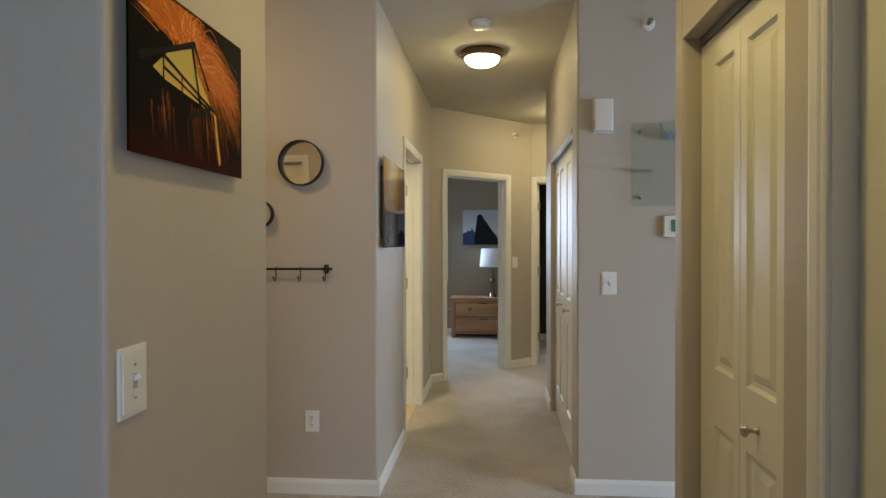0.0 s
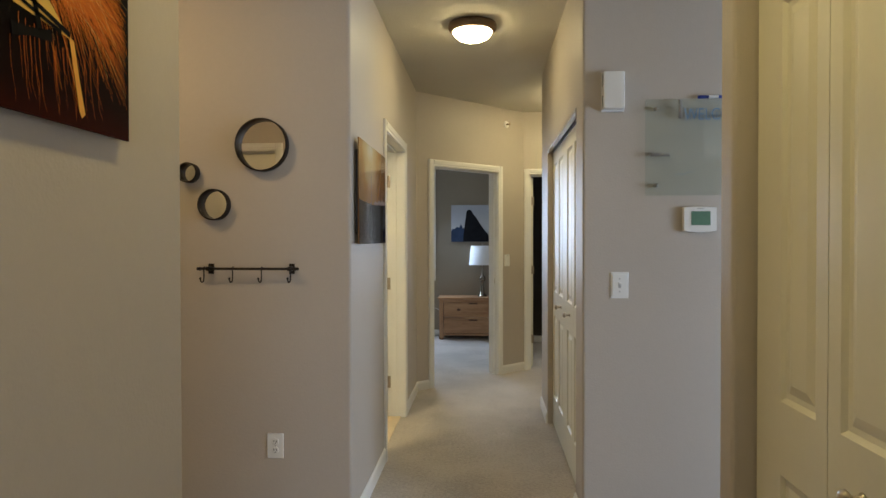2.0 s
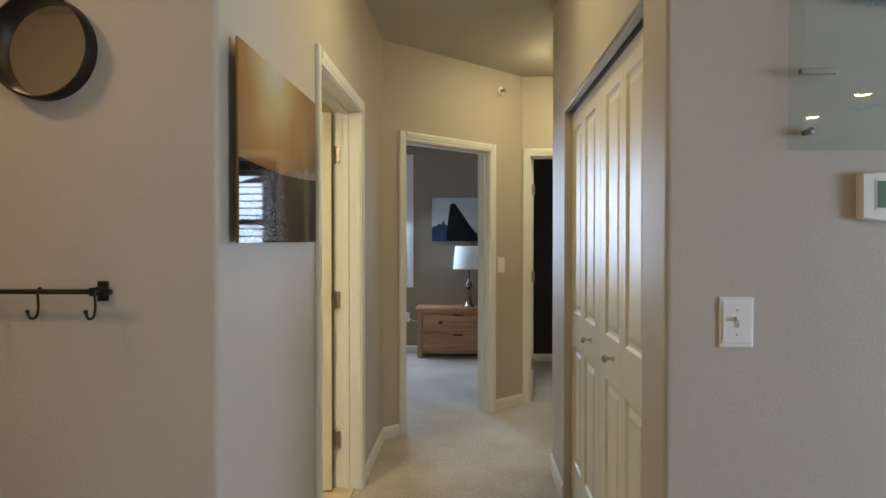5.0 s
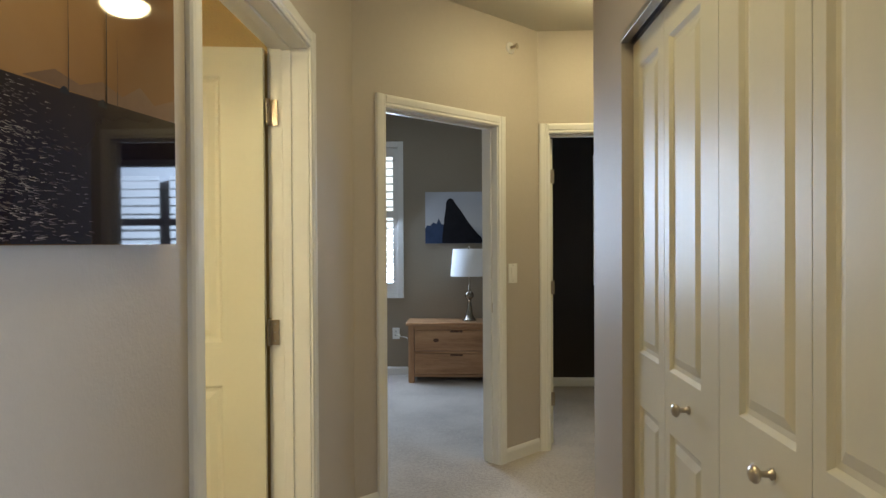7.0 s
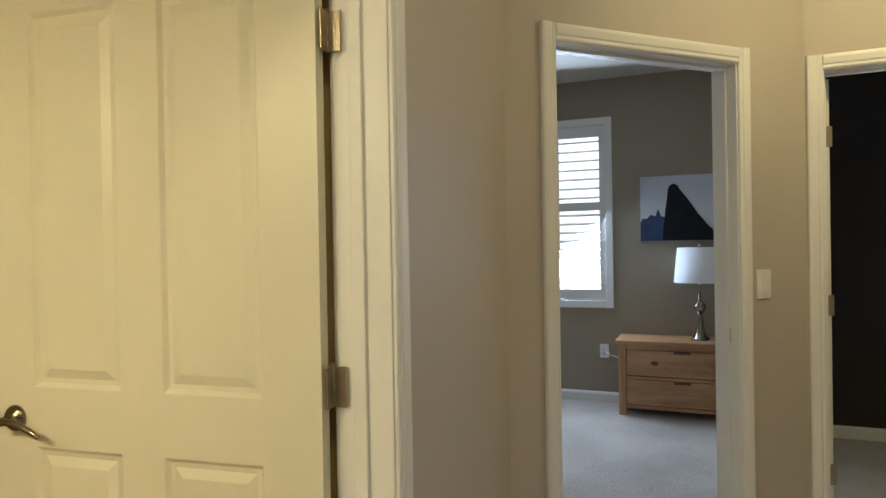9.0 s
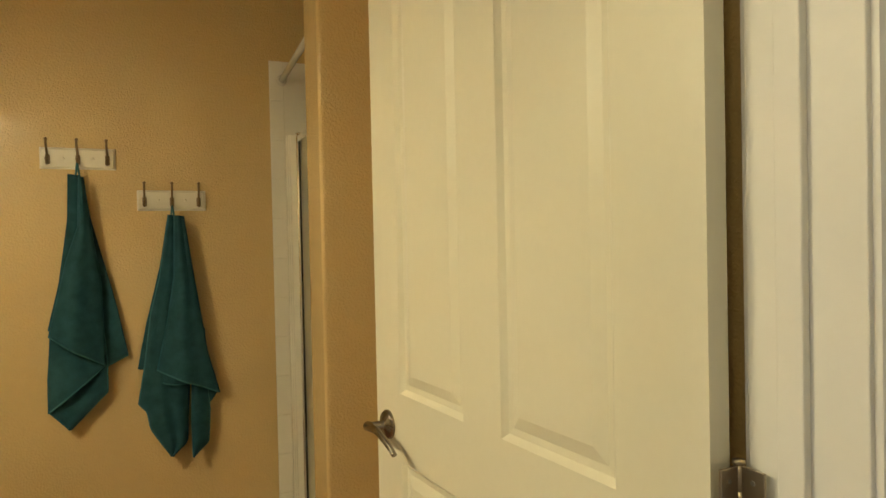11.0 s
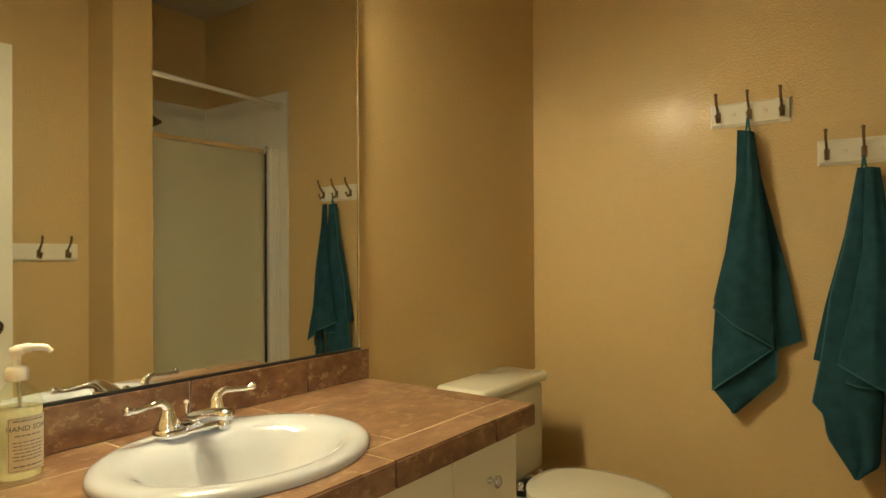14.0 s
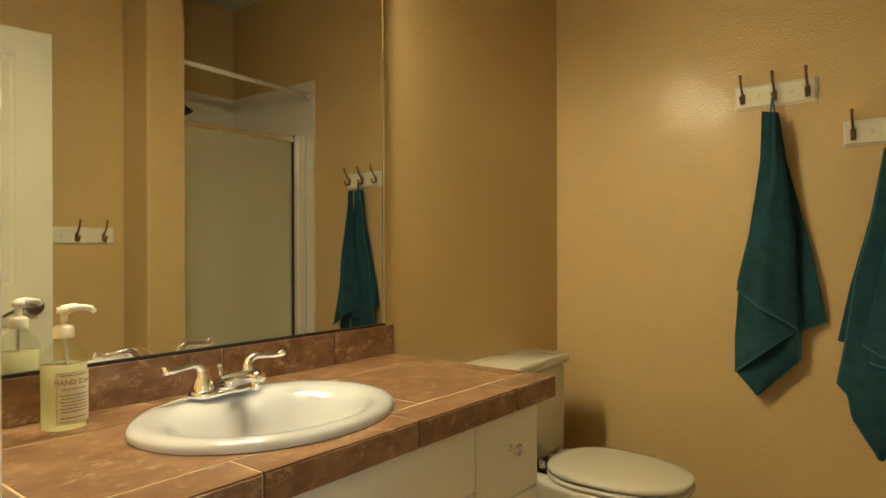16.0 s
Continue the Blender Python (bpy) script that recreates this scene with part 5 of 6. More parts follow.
t = thing("vanity_light", (-1.40, YS, 2.07), "chrome vanity bar with three lit globe bulbs", "vanity light")
box_part("bar", (-1.79, -0.99, YS, YS + 0.035, 2.02, 2.12), CHROME, t, "chrome bar", 0.006)
for x in (-1.56, -1.38, -1.20):
    bm = bmesh.new()
    lathe(bm, [(0.030, 0), (0.030, 0.006), (0.018, 0.010), (0.018, 0.042), (0, 0.042)], Matrix.Translation((x, YS + 0.034, 2.08)) @ Matrix.Rotation(radians(-90), 4, "X"), 20)
    so = part("socket", bm, CHROME, t, "", True)
    bm = bmesh.new()
    bmesh.ops.create_uvsphere(bm, u_segments=24, v_segments=14, radius=0.05, matrix=Matrix.Translation((x, YS + 0.110, 2.06)))
    part("bulb", bm, BULB, t, "lit globe bulb", True)
    bm = bmesh.new()
    lathe(bm, [(0.012, 0.085), (0.030, 0.080), (0.052, 0.060), (0.066, 0.030), (0.076, -0.017), (0.074, -0.017), (0.064, 0.029), (0.050, 0.058), (0.029, 0.077), (0.012, 0.082)], Matrix.Translation((x, YS + 0.110, 2.06)), 28)
    part("shade", bm, NICKEL, t, "metal bell shade", True)

# vanity cabinet
t = thing("vanity_cabinet", (-1.41, 3.86, 0), "white painted vanity cabinet with drawers", "cabinet")
cyf = VYF - 0.038
bm = bmesh.new()
bx(bm, VX0 + 0.020, VX1 - 0.002, YS + 0.002, cyf - 0.02, 0.09, 0.62)
bx(bm, VX0 + 0.020, VX0 + 0.038, YS + 0.002, cyf - 0.02, 0.62, ZC - 0.051)
bx(bm, VX0 + 0.038, VX1 - 0.002, cyf - 0.036, cyf - 0.02, 0.62, ZC - 0.051)
bx(bm, VX0 + 0.020, VX1 - 0.002, YS + 0.002, cyf - 0.08, 0.0, 0.09)
part("body", bm, VANITY, t)
zt = ZC - 0.062


def front(name, x0, x1, z0, z1, knob=None):
    bm = bmesh.new()
    bx(bm, x0, x1, cyf - 0.0195, cyf, z0, z1, bev=0.003)
    d = part(name, bm, VANITY, t)
    if knob:
        m = Matrix.Translation((knob[0], cyf, knob[1])) @ Matrix.Rotation(radians(-90), 4, "X")
        bm = bmesh.new()
        lathe(bm, [(0, 0), (0.009, 0), (0.008, 0.004), (0.005, 0.007), (0.005, 0.014), (0.013, 0.018), (0.0145, 0.022), (0.0145, 0.025), (0.011, 0.027)], m, 24)
        kb = part("knob", bm, CHROME, d, "chrome knob with a pale inset", True)
        bm = bmesh.new()
        lathe(bm, [(0.011, 0.0268), (0.008, 0.029), (0, 0.0298)], m, 20)
        part("inset", bm, PORCELAIN, kb, "", True)


for k in range(3):
    z1 = zt - k * 0.205
    front("drawer", VX0 + 0.026, -1.750, z1 - 0.200, z1, (-1.885, z1 - 0.085))
front("false_front", -1.746, -1.10, zt - 0.145, zt)
front("false_front", -1.096, VX1 - 0.006, zt - 0.145, zt)
front("cabinet_door", -1.746, -1.425, 0.10, zt - 0.150, (-1.455, 0.50))
front("cabinet_door", -1.421, -1.10, 0.10, zt - 0.150, (-1.391, 0.50))
front("cabinet_door", -1.096, VX1 - 0.006, 0.10, zt - 0.150, (-1.06, 0.50))

# sink
SX, SY, SA, SB = -1.383, 3.878, 0.255, 0.208
t = thing("sink", (SX, SY, ZC), "oval white porcelain drop-in sink", "sink")
bm = bmesh.new()
seg = 64
rings = []
for k, h in ((1.0, 0.001), (1.0, 0.007), (0.99, 0.012), (0.97, 0.016), (0.93, 0.0185), (0.88, 0.0185), (0.82, 0.0165), (0.78, 0.013), (0.74, 0.006), (0.70, -0.006), (0.66, -0.020), (0.60, -0.042), (0.50, -0.072), (0.36, -0.099), (0.20, -0.114), (0.09, -0.118)):
    ring = []
    for i in range(seg):
        a = 2 * math.pi * i / seg
        c, s = math.cos(a), math.sin(a)
        inner = min(max(0.0, (0.93 - k) / 0.3), 1.0)
        inner = inner * inner * (3 - 2 * inner)
        # the bowl lies towards the front, leaving a deck for the faucet
        ring.append(bm.verts.new((SX + SA * k * c, SY + SB * k * s * (1 - 0.10 * inner) + 0.022 * inner, ZC + h)))
    rings.append(ring)
for a, b in zip(rings, rings[1:]):
    for i in range(seg):
        bm.faces.new((a[i], a[(i + 1) % seg], b[(i + 1) % seg], b[i]))
bm.faces.new(rings[-1])
part("basin", bm, PORCELAIN, t, "", True)
bm = bmesh.new()
lathe(bm, [(0.022, 0.0), (0.024, 0.003), (0.017, 0.004), (0.012, 0.001), (0, 0.001)], Matrix.Translation((SX, SY + 0.022, ZC - 0.118)), 24)
part("drain", bm, CHROME, t, "chrome drain", True)

# faucet
FX, FY, FZ = -1.388, 3.722, ZC + 0.0195
t = thing("faucet", (FX, FY, FZ), "chrome two-handle faucet on the sink rim", "faucet")
bm = bmesh.new()
pl = []
for h, k in ((0.0, 1.0), (0.008, 1.0), (0.014, 0.9), (0.016, 0.72)):
    pl.append([bm.verts.new((FX + (0.052 * (1 if math.cos(a) > 0 else -1) * (abs(math.cos(a)) > 1e-6) + 0.028 * k * math.cos(a)), FY + 0.028 * k * math.sin(a), FZ + h)) for a in [2 * math.pi * (i + 0.5) / 32 for i in range(32)]])
for a, b in zip(pl, pl[1:]):
    for i in range(32):
        bm.faces.new((a[i], a[(i + 1) % 32], b[(i + 1) % 32], b[i]))
bm.faces.new(pl[-1])
bm.faces.new(pl[0])
part("base_plate", bm, CHROME, t, "", True)
for s in (-1, 1):
    x = FX + s * 0.052
    bm = bmesh.new()
    lathe(bm, [(0.024, 0.014), (0.023, 0.022), (0.017, 0.032), (0.013, 0.043), (0.0115, 0.049), (0.009, 0.053), (0, 0.055)], Matrix.Translation((x, FY, FZ)), 24)
    hd = part("handle", bm, CHROME, t, "", True)
    bm = bmesh.new()
    pts = curve_pts([(x, FY, FZ + 0.044), (x + s * 0.003, FY, FZ + 0.056), (x + s * 0.017, FY + 0.001, FZ + 0.065), (x + s * 0.040, FY + 0.003, FZ + 0.063), (x + s * 0.066, FY + 0.006, FZ + 0.061), (x + s * 0.086, FY + 0.008, FZ + 0.065)], 6)
    n = len(pts)
    tube(bm, pts, [0.0115 - 0.0062 * min(1.0, i / n * 1.7) + (0.0028 if i > n - 5 else 0.0) for i in range(n)], 12)
    part("lever", bm, CHROME, hd, "", True)
bm = bmesh.new()
rows_ = []
for y, zc, hw, hh in ((-0.026, 0.012, 0.016, 0.004), (-0.012, 0.020, 0.022, 0.012), (0.012, 0.026, 0.022, 0.016), (0.045, 0.034, 0.019, 0.015), (0.078, 0.042, 0.0165, 0.0125),
                      (0.100, 0.045, 0.0165, 0.0125), (0.114, 0.045, 0.0145, 0.0105), (0.120, 0.044, 0.008, 0.006)):
    rows_.append([bm.verts.new((FX + hw * math.cos(a), FY + y, FZ + zc + hh * math.sin(a))) for a in [2 * math.pi * i / 20 for i in range(20)]])
for p_, q_ in zip(rows_, rows_[1:]):
    for i in range(20):
        bm.faces.new((p_[i], p_[(i + 1) % 20], q_[(i + 1) % 20], q_[i]))
bm.faces.new(rows_[0])
bm.faces.new(rows_[-1])
sp_out = part("spout", bm, CHROME, t, "", True)
bm = bmesh.new()
lathe(bm, [(0, 0.0), (0.011, 0.0), (0.012, 0.003), (0.012, 0.020), (0, 0.022)], Matrix.Translation((FX, FY + 0.101, FZ + 0.019)), 20)
part("aerator", bm, CHROME, sp_out, "", True)
bm = bmesh.new()
tube(bm, [(FX, FY - 0.022, FZ + 0.012), (FX, FY - 0.022, FZ + 0.048)], 0.003, 8)
lathe(bm, [(0, 0), (0.007, 0.003), (0.007, 0.009), (0, 0.012)], Matrix.Translation((FX, FY - 0.022, FZ + 0.045)), 14)
part("lift_rod", bm, CHROME, t, "", True)

# soap bottle
BX, BY = -1.096, 3.690
t = thing("soap_bottle", (BX, BY, ZC), "clear glass pump bottle half full of pale hand soap", "soap bottle")
bmx = Matrix.Translation((BX, BY, ZC + 0.001))
bm = bmesh.new()
lathe(bm, [(0, 0), (0.034, 0), (0.038, 0.004), (0.038, 0.118), (0.036, 0.130), (0.028, 0.145), (0.016, 0.153), (0.0135, 0.160), (0.0135, 0.168), (0.0115, 0.168), (0.0115, 0.158), (0.026, 0.142), (0.0345, 0.128), (0.0355, 0.118), (0.0355, 0.008), (0, 0.007)], bmx, 40)
part("bottle", bm, BOTTLE, t, "clear glass bottle", True).visible_shadow = False
bm = bmesh.new()
lathe(bm, [(0, 0.0075), (0.0345, 0.009), (0.0350, 0.116), (0, 0.116)], bmx, 40)
part("liquid", bm, LIQUID, t, "pale yellow liquid soap", True).visible_shadow = False
bm = bmesh.new()
lathe(bm, [(0.0165, 0.160), (0.0165, 0.178), (0.013, 0.182), (0.006, 0.184), (0.006, 0.200), (0.011, 0.202), (0.011, 0.212), (0.0, 0.214)], bmx, 24)
pump = part("pump", bm, PLASTIC, t, "white plastic pump", True)
bm = bmesh.new()
tube(bm, curve_pts([(BX + 0.004, BY, ZC + 0.209), (BX - 0.016, BY + 0.006, ZC + 0.212), (BX - 0.036, BY + 0.014, ZC + 0.210), (BX - 0.044, BY + 0.017, ZC + 0.203)], 5), [0.008] * 6 + [0.006] * 6 + [0.0045] * 4, 10)
part("nozzle", bm, PLASTIC, pump, "", True)
bm = bmesh.new()
tube(bm, [(BX, BY, ZC + 0.18), (BX - 0.004, BY + 0.008, ZC + 0.09), (BX + 0.012, BY + 0.022, ZC + 0.014)], 0.0028, 8)
part("dip_tube", bm, PLASTIC, pump, "", True)
LABEL, _nt, _b = mat("cream_paper", (0.78, 0.73, 0.60), 0.7)
vary(_nt, _b, (0.78, 0.73, 0.60), 0.05, 30, 200)
face = radians(95)        # the label looks towards the door
R = 0.0385


def on_bottle(s, z, r):
    a = face + s / R
    return (BX + r * math.cos(a), BY + r * math.sin(a), ZC + z)


bm = bmesh.new()
cols = [-0.030 + 0.060 * i / 14 for i in range(15)]
lo = [bm.verts.new(on_bottle(s, 0.022, R)) for s in cols]
hi = [bm.verts.new(on_bottle(s, 0.108, R)) for s in cols]
for i in range(14):
    bm.faces.new((lo[i], lo[i + 1], hi[i + 1], hi[i]))
lb = part("label", bm, LABEL, t, "cream paper label with dark lettering", True)
INKD, _, _ = mat("dark_print", (0.03, 0.028, 0.025), 0.7)
bm = text_mesh("HAND SOAP", 0.0115, Matrix.Translation((0, 0.090, 0)), 0.0)
for v in bm.verts:
    v.co = Vector(on_bottle(v.co.x, v.co.y, R + 0.0003))
part("lettering", bm, INKD, lb, "dark words on the label")
bm = bmesh.new()
rnd = random.Random(2)
for z, h, w in ((0.101, 0.0022, 0.046), (0.078, 0.0020, 0.040), (0.068, 0.0016, 0.046), (0.0625, 0.0016, 0.044), (0.057, 0.0016, 0.046), (0.0515, 0.0016, 0.041), (0.046, 0.0016, 0.045), (0.0405, 0.0016, 0.043), (0.030, 0.0022, 0.044)):
    s = -w / 2
    while s < w / 2:
        l = rnd.uniform(0.003, 0.009)
        e_ = min(s + l, w / 2)
        bm.faces.new([bm.verts.new(on_bottle(a, b, R + 0.0003)) for a, b in ((s, z), (e_, z), (e_, z + h), (s, z + h))])
        s += l + 0.0015
tagged(part("small_print", bm, GREY, lb, "bars of small print"), "bars of small print", kind="stuff")
bm = bmesh.new()
for a0, a1, b0, b1 in ((-0.028, 0.028, 0.0245, 0.0253), (-0.028, 0.028, 0.1052, 0.106), (-0.0284, -0.0276, 0.0245, 0.106), (0.0276, 0.0284, 0.0245, 0.106)):
    k = 10
    for i in range(k):
        p, q = a0 + (a1 - a0) * i / k, a0 + (a1 - a0) * (i + 1) / k
        bm.faces.new([bm.verts.new(on_bottle(a, b, R + 0.0003)) for a, b in ((p, b0), (q, b0), (q, b1), (p, b1))])
part("label_border", bm, GREY, lb, "thin printed border")

# toilet
TX = -2.575
t = thing("toilet", (TX, 3.95, 0), "white porcelain toilet with lid down", "toilet")


def oval_loft(bm, secs, seg=40):
    """Stacks ovals (centre y, half width, half length front, half length back, z)."""
    rs = []
    for cy, hw, lf_, lb_, z in secs:
        ring = []
        for i in range(seg):
            a = 2 * math.pi * i / seg
            c, s = math.cos(a), math.sin(a)
            ring.append(bm.verts.new((TX + hw * (abs(c) ** 0.85) * (1 if c > 0 else -1), cy + (lf_ if s > 0 else lb_) * (abs(s) ** 0.85) * (1 if s > 0 else -1), z)))
        rs.append(ring)
    for a, b in zip(rs, rs[1:]):
        for i in range(seg):
            bm.faces.new((a[i], a[(i + 1) % seg], b[(i + 1) % seg], b[i]))
    bm.faces.new(rs[0])
    bm.faces.new(rs[-1])


bm = bmesh.new()
oval_loft(bm, [(3.93, 0.105, 0.20, 0.22, 0.0), (3.93, 0.10, 0.19, 0.21, 0.03), (3.94, 0.095, 0.18, 0.18, 0.15), (3.97, 0.125, 0.21, 0.20, 0.26), (4.0, 0.165, 0.245, 0.23, 0.35), (4.01, 0.178, 0.262, 0.25, 0.40), (4.01, 0.178, 0.262, 0.25, 0.415)])
part("bowl", bm, CHINA, t, "", True)
bm = bmesh.new()
bx(bm, TX - 0.12, TX + 0.12, YS + 0.01, 3.88, 0.30, 0.415, bev=0.02)
part("deck", bm, CHINA, t)
for nm, z0, z1 in (("seat", 0.417, 0.436), ("lid", 0.4375, 0.458)):
    bm = bmesh.new()
    oval_loft(bm, [(4.02, 0.170, 0.252, 0.175, z0), (4.02, 0.180, 0.265, 0.182, z0 + 0.004), (4.02, 0.182, 0.267, 0.183, z1 - 0.006), (4.02, 0.176, 0.260, 0.178, z1 - 0.001), (4.02, 0.14, 0.22, 0.15, z1 + (0.004 if nm == "lid" else 0))])
    part(nm, bm, CHINA, t, "", True)
for s in (-1, 1):
    bm = bmesh.new()
    lathe(bm, [(0, 0), (0.012, 0), (0.013, 0.012), (0.010, 0.034), (0, 0.036)], Matrix.Translation((TX + s * 0.075, 3.825, 0.416)), 16)
    part("seat_hinge", bm, CHROME, t, "chrome seat hinge", True)
bm = bmesh.new()
v = bx(bm, TX - 0.215, TX + 0.205, YS + 0.008, 3.765, 0.405, 0.728, bev=0.022)
part("tank", bm, CHINA, t, "", True)
bm = bmesh.new()
bx(bm, TX - 0.225, TX + 0.215, YS + 0.004, 3.778, 0.728, 0.765, bev=0.014)
part("tank_lid", bm, CHINA, t, "", True)
bm = bmesh.new()
lathe(bm, [(0, 0), (0.011, 0), (0.011, 0.01), (0, 0.012)], Matrix.Translation((TX + 0.14, 3.765, 0.67)) @ Matrix.Rotation(radians(-90), 4, "X"), 16)
tube(bm, [(TX + 0.14, 3.782, 0.67), (TX + 0.09, 3.786, 0.663)], 0.005, 8)
part("flush_lever", bm, CHROME, t, "chrome flush lever", True)


# ---- hook racks and towels ----
def hook_rack(o, u, n, w, h, hooks, label):
    """o: middle of the board on the wall."""
    t = thing("hook_rack", o, label, "hook rack", "hook racks")
    m = axes(o, u, n)
    box_part("board", (-w / 2, w / 2, 0.0005, 0.016, -h / 2, h / 2), CREAM, t, "white painted board", 0.004, m)
    box_part("board_base", (-w / 2 - 0.005, w / 2 + 0.005, 0.0003, 0.007, -h / 2 - 0.005, h / 2 + 0.005), CREAM, t, "", 0.002, m)
    for x in hooks:
        bm = bmesh.new()
        pts = curve_pts([m @ Vector(p) for p in ((x, 0.018, -0.012), (x, 0.024, 0.004), (x, 0.032, 0.018), (x, 0.046, 0.033), (x, 0.056, 0.052), (x, 0.058, 0.064))], 5)
        tube(bm, pts, 0.0042, 8)
        pts = curve_pts([m @ Vector(p) for p in ((x, 0.020, -0.004), (x, 0.026, -0.014), (x, 0.034, -0.024), (x, 0.046, -0.020), (x, 0.050, -0.008))], 5)
        tube(bm, pts, 0.0040, 8)
        for p in ((x, 0.058, 0.066), (x, 0.050, -0.006)):
            lathe(bm, [(0, -0.006), (0.006, -0.002), (0.006, 0.002), (0, 0.006)], m @ Matrix.Translation(p), 10)
        hk = part("hook", bm, HOOKM, t, "aged nickel double hook", True)
        bm = bmesh.new()
        bx(bm, x - 0.008, x + 0.008, 0.0155, 0.021, -0.024, 0.012, m=m, bev=0.002)
        part("hook_plate", bm, HOOKM, hk)
    for a, b in zip(hooks, hooks[1:]):
        bm = bmesh.new()
        lathe(bm, [(0.006, 0.0), (0.005, 0.003), (0, 0.004)], m @ Matrix.Translation(((a + b) / 2, 0.0158, 0)) @ Matrix.Rotation(radians(-90), 4, "X"), 12)
        part("screw_cap", bm, CREAM, t)
    return t


RL = "white painted hook rack with nickel hooks on the tan wall"
hook_rack((XW, 4.417, 1.677), (0, 1, 0), (1, 0, 0), 0.246, 0.072, (-0.100, 0.0, 0.100), RL)
hook_rack((XW, 4.744, 1.518), (0, 1, 0), (1, 0, 0), 0.246, 0.072, (-0.100, 0.0, 0.100), RL)
hook_rack((-1.80, 5.36, 1.212), (-1, 0, 0), (0, -1, 0), 0.44, 0.066, (-0.176, -0.060, 0.060, 0.176), "long white hook rack behind the bathroom door")


def along(pts, v):
    """The place a share v along a line of points."""
    L = [0.0]
    for p, q in zip(pts, pts[1:]):
        L.append(L[-1] + math.hypot(q[0] - p[0], q[1] - p[1]))
    s = v * L[-1]
    for i in range(len(pts) - 1):
        if s <= L[i + 1] + 1e-9:
            k = (s - L[i]) / max(L[i + 1] - L[i], 1e-9)
            return pts[i][0] + (pts[i + 1][0] - pts[i][0]) * k, pts[i][1] + (pts[i + 1][1] - pts[i][1]) * k
    return pts[-1]


def cloth(parent, name, left, right, off, folds, amp, bulge, nu=28, nv=48, hem=None, thick=0.006):
    """A hanging layer of cloth between two edges (y, z), off metres from the wall, with folds that deepen downwards."""
    bm = bmesh.new()
    rows = []
    for j in range(nv + 1):
        v = j / nv
        (ya, za), (yb_, zb) = along(left, v), along(right, v)
        row = []
        for i in range(nu + 1):
            u = i / nu
            y, z = ya + (yb_ - ya) * u, za + (zb - za) * u
            w = abs(yb_ - ya)
            d = off + bulge * math.sin(math.pi * u) * min(1, 0.3 + v)
            for f, ph, k in folds:
                d += amp * k * (0.35 + 0.65 * v) * math.sin(f * u * math.pi + ph + 0.5 * math.sin(3 * v))
            d += 0.007 * noise.noise(Vector((y * 14, z * 7, off * 60)))
            row.append(bm.verts.new((XW + max(0.006, d + 0.014), y, z)))
        rows.append(row)
    for a, b in zip(rows, rows[1:]):
        for i in range(nu):
            bm.faces.new((a[i], a[i + 1], b[i + 1], b[i]))
    edge = [r[0].co.copy() for r in rows], [v.co.copy() for v in rows[-1]], [r[-1].co.copy() for r in rows]
    ob = part(name, bm, TERRY, parent, "", True)
    so = ob.modifiers.new("thickness", "SOLIDIFY")
    so.thickness, so.offset = thick, 0
    for side in hem or ():
        hb = bmesh.new()
        tube(hb, edge[side], 0.0040, 8)
        part("hem", hb, HEM, ob, "paler stitched hem", True)
    return ob


def towel_loop(parent, y, z0, z1):
    bm = bmesh.new()
    tube(bm, curve_pts([(XW + 0.040, y - 0.008, z0), (XW + 0.049, y - 0.004, (z0 + z1) / 2), (XW + 0.049, y, z1), (XW + 0.049, y + 0.004, (z0 + z1) / 2), (XW + 0.040, y + 0.010, z0)], 6), 0.0035, 8)
    part("loop", bm, HEM, parent, "teal hanging loop", True)


t = thing("towel", (XW + 0.04, 4.417, 1.15), "teal terry towel hanging by its loop, corner folded", "towel", "teal towels")
towel_loop(t, 4.417, 1.590, 1.655)
cloth(t, "back_layer", [(4.412, 1.600), (4.42, 1.35), (4.42, 1.10), (4.43, 0.845)], [(4.432, 1.600), (4.453, 1.452), (4.488, 1.31), (4.535, 1.113), (4.572, 0.912)], 0.020, ((1.6, 0.4, 1.0),), 0.010, 0.006, hem=(1,))
cloth(t, "lower_layer", [(4.330, 1.00), (4.312, 0.85), (4.306, 0.722), (4.368, 0.653)], [(4.490, 1.00), (4.499, 0.90), (4.498, 0.781), (4.374, 0.653)], 0.032, ((2.0, 1.2, 1.0),), 0.008, 0.032, hem=(0, 2))
cloth(t, "side_layer", [(4.386, 1.614), (4.381, 1.447), (4.347, 1.202), (4.308, 1.030)], [(4.425, 1.608), (4.440, 1.41), (4.420, 1.25), (4.360, 1.005)], 0.036, ((1.3, 0.2, 1.0),), 0.007, 0.008)
cloth(t, "folded_corner", [(4.313, 1.000), (4.303, 0.847), (4.303, 0.724)], [(4.487, 0.895), (4.490, 0.888), (4.490, 0.880)], 0.048, ((1.4, 0.2, 1.0),), 0.006, 0.036, hem=(1,))
cloth(t, "front_layer", [(4.424, 1.602), (4.417, 1.414), (4.377, 1.294), (4.312, 1.010)], [(4.437, 1.600), (4.461, 1.391), (4.487, 1.201), (4.495, 0.884)], 0.058, ((1.5, 0.5, 1.0), (4.3, 2.0, 0.4)), 0.010, 0.046, hem=(1,))

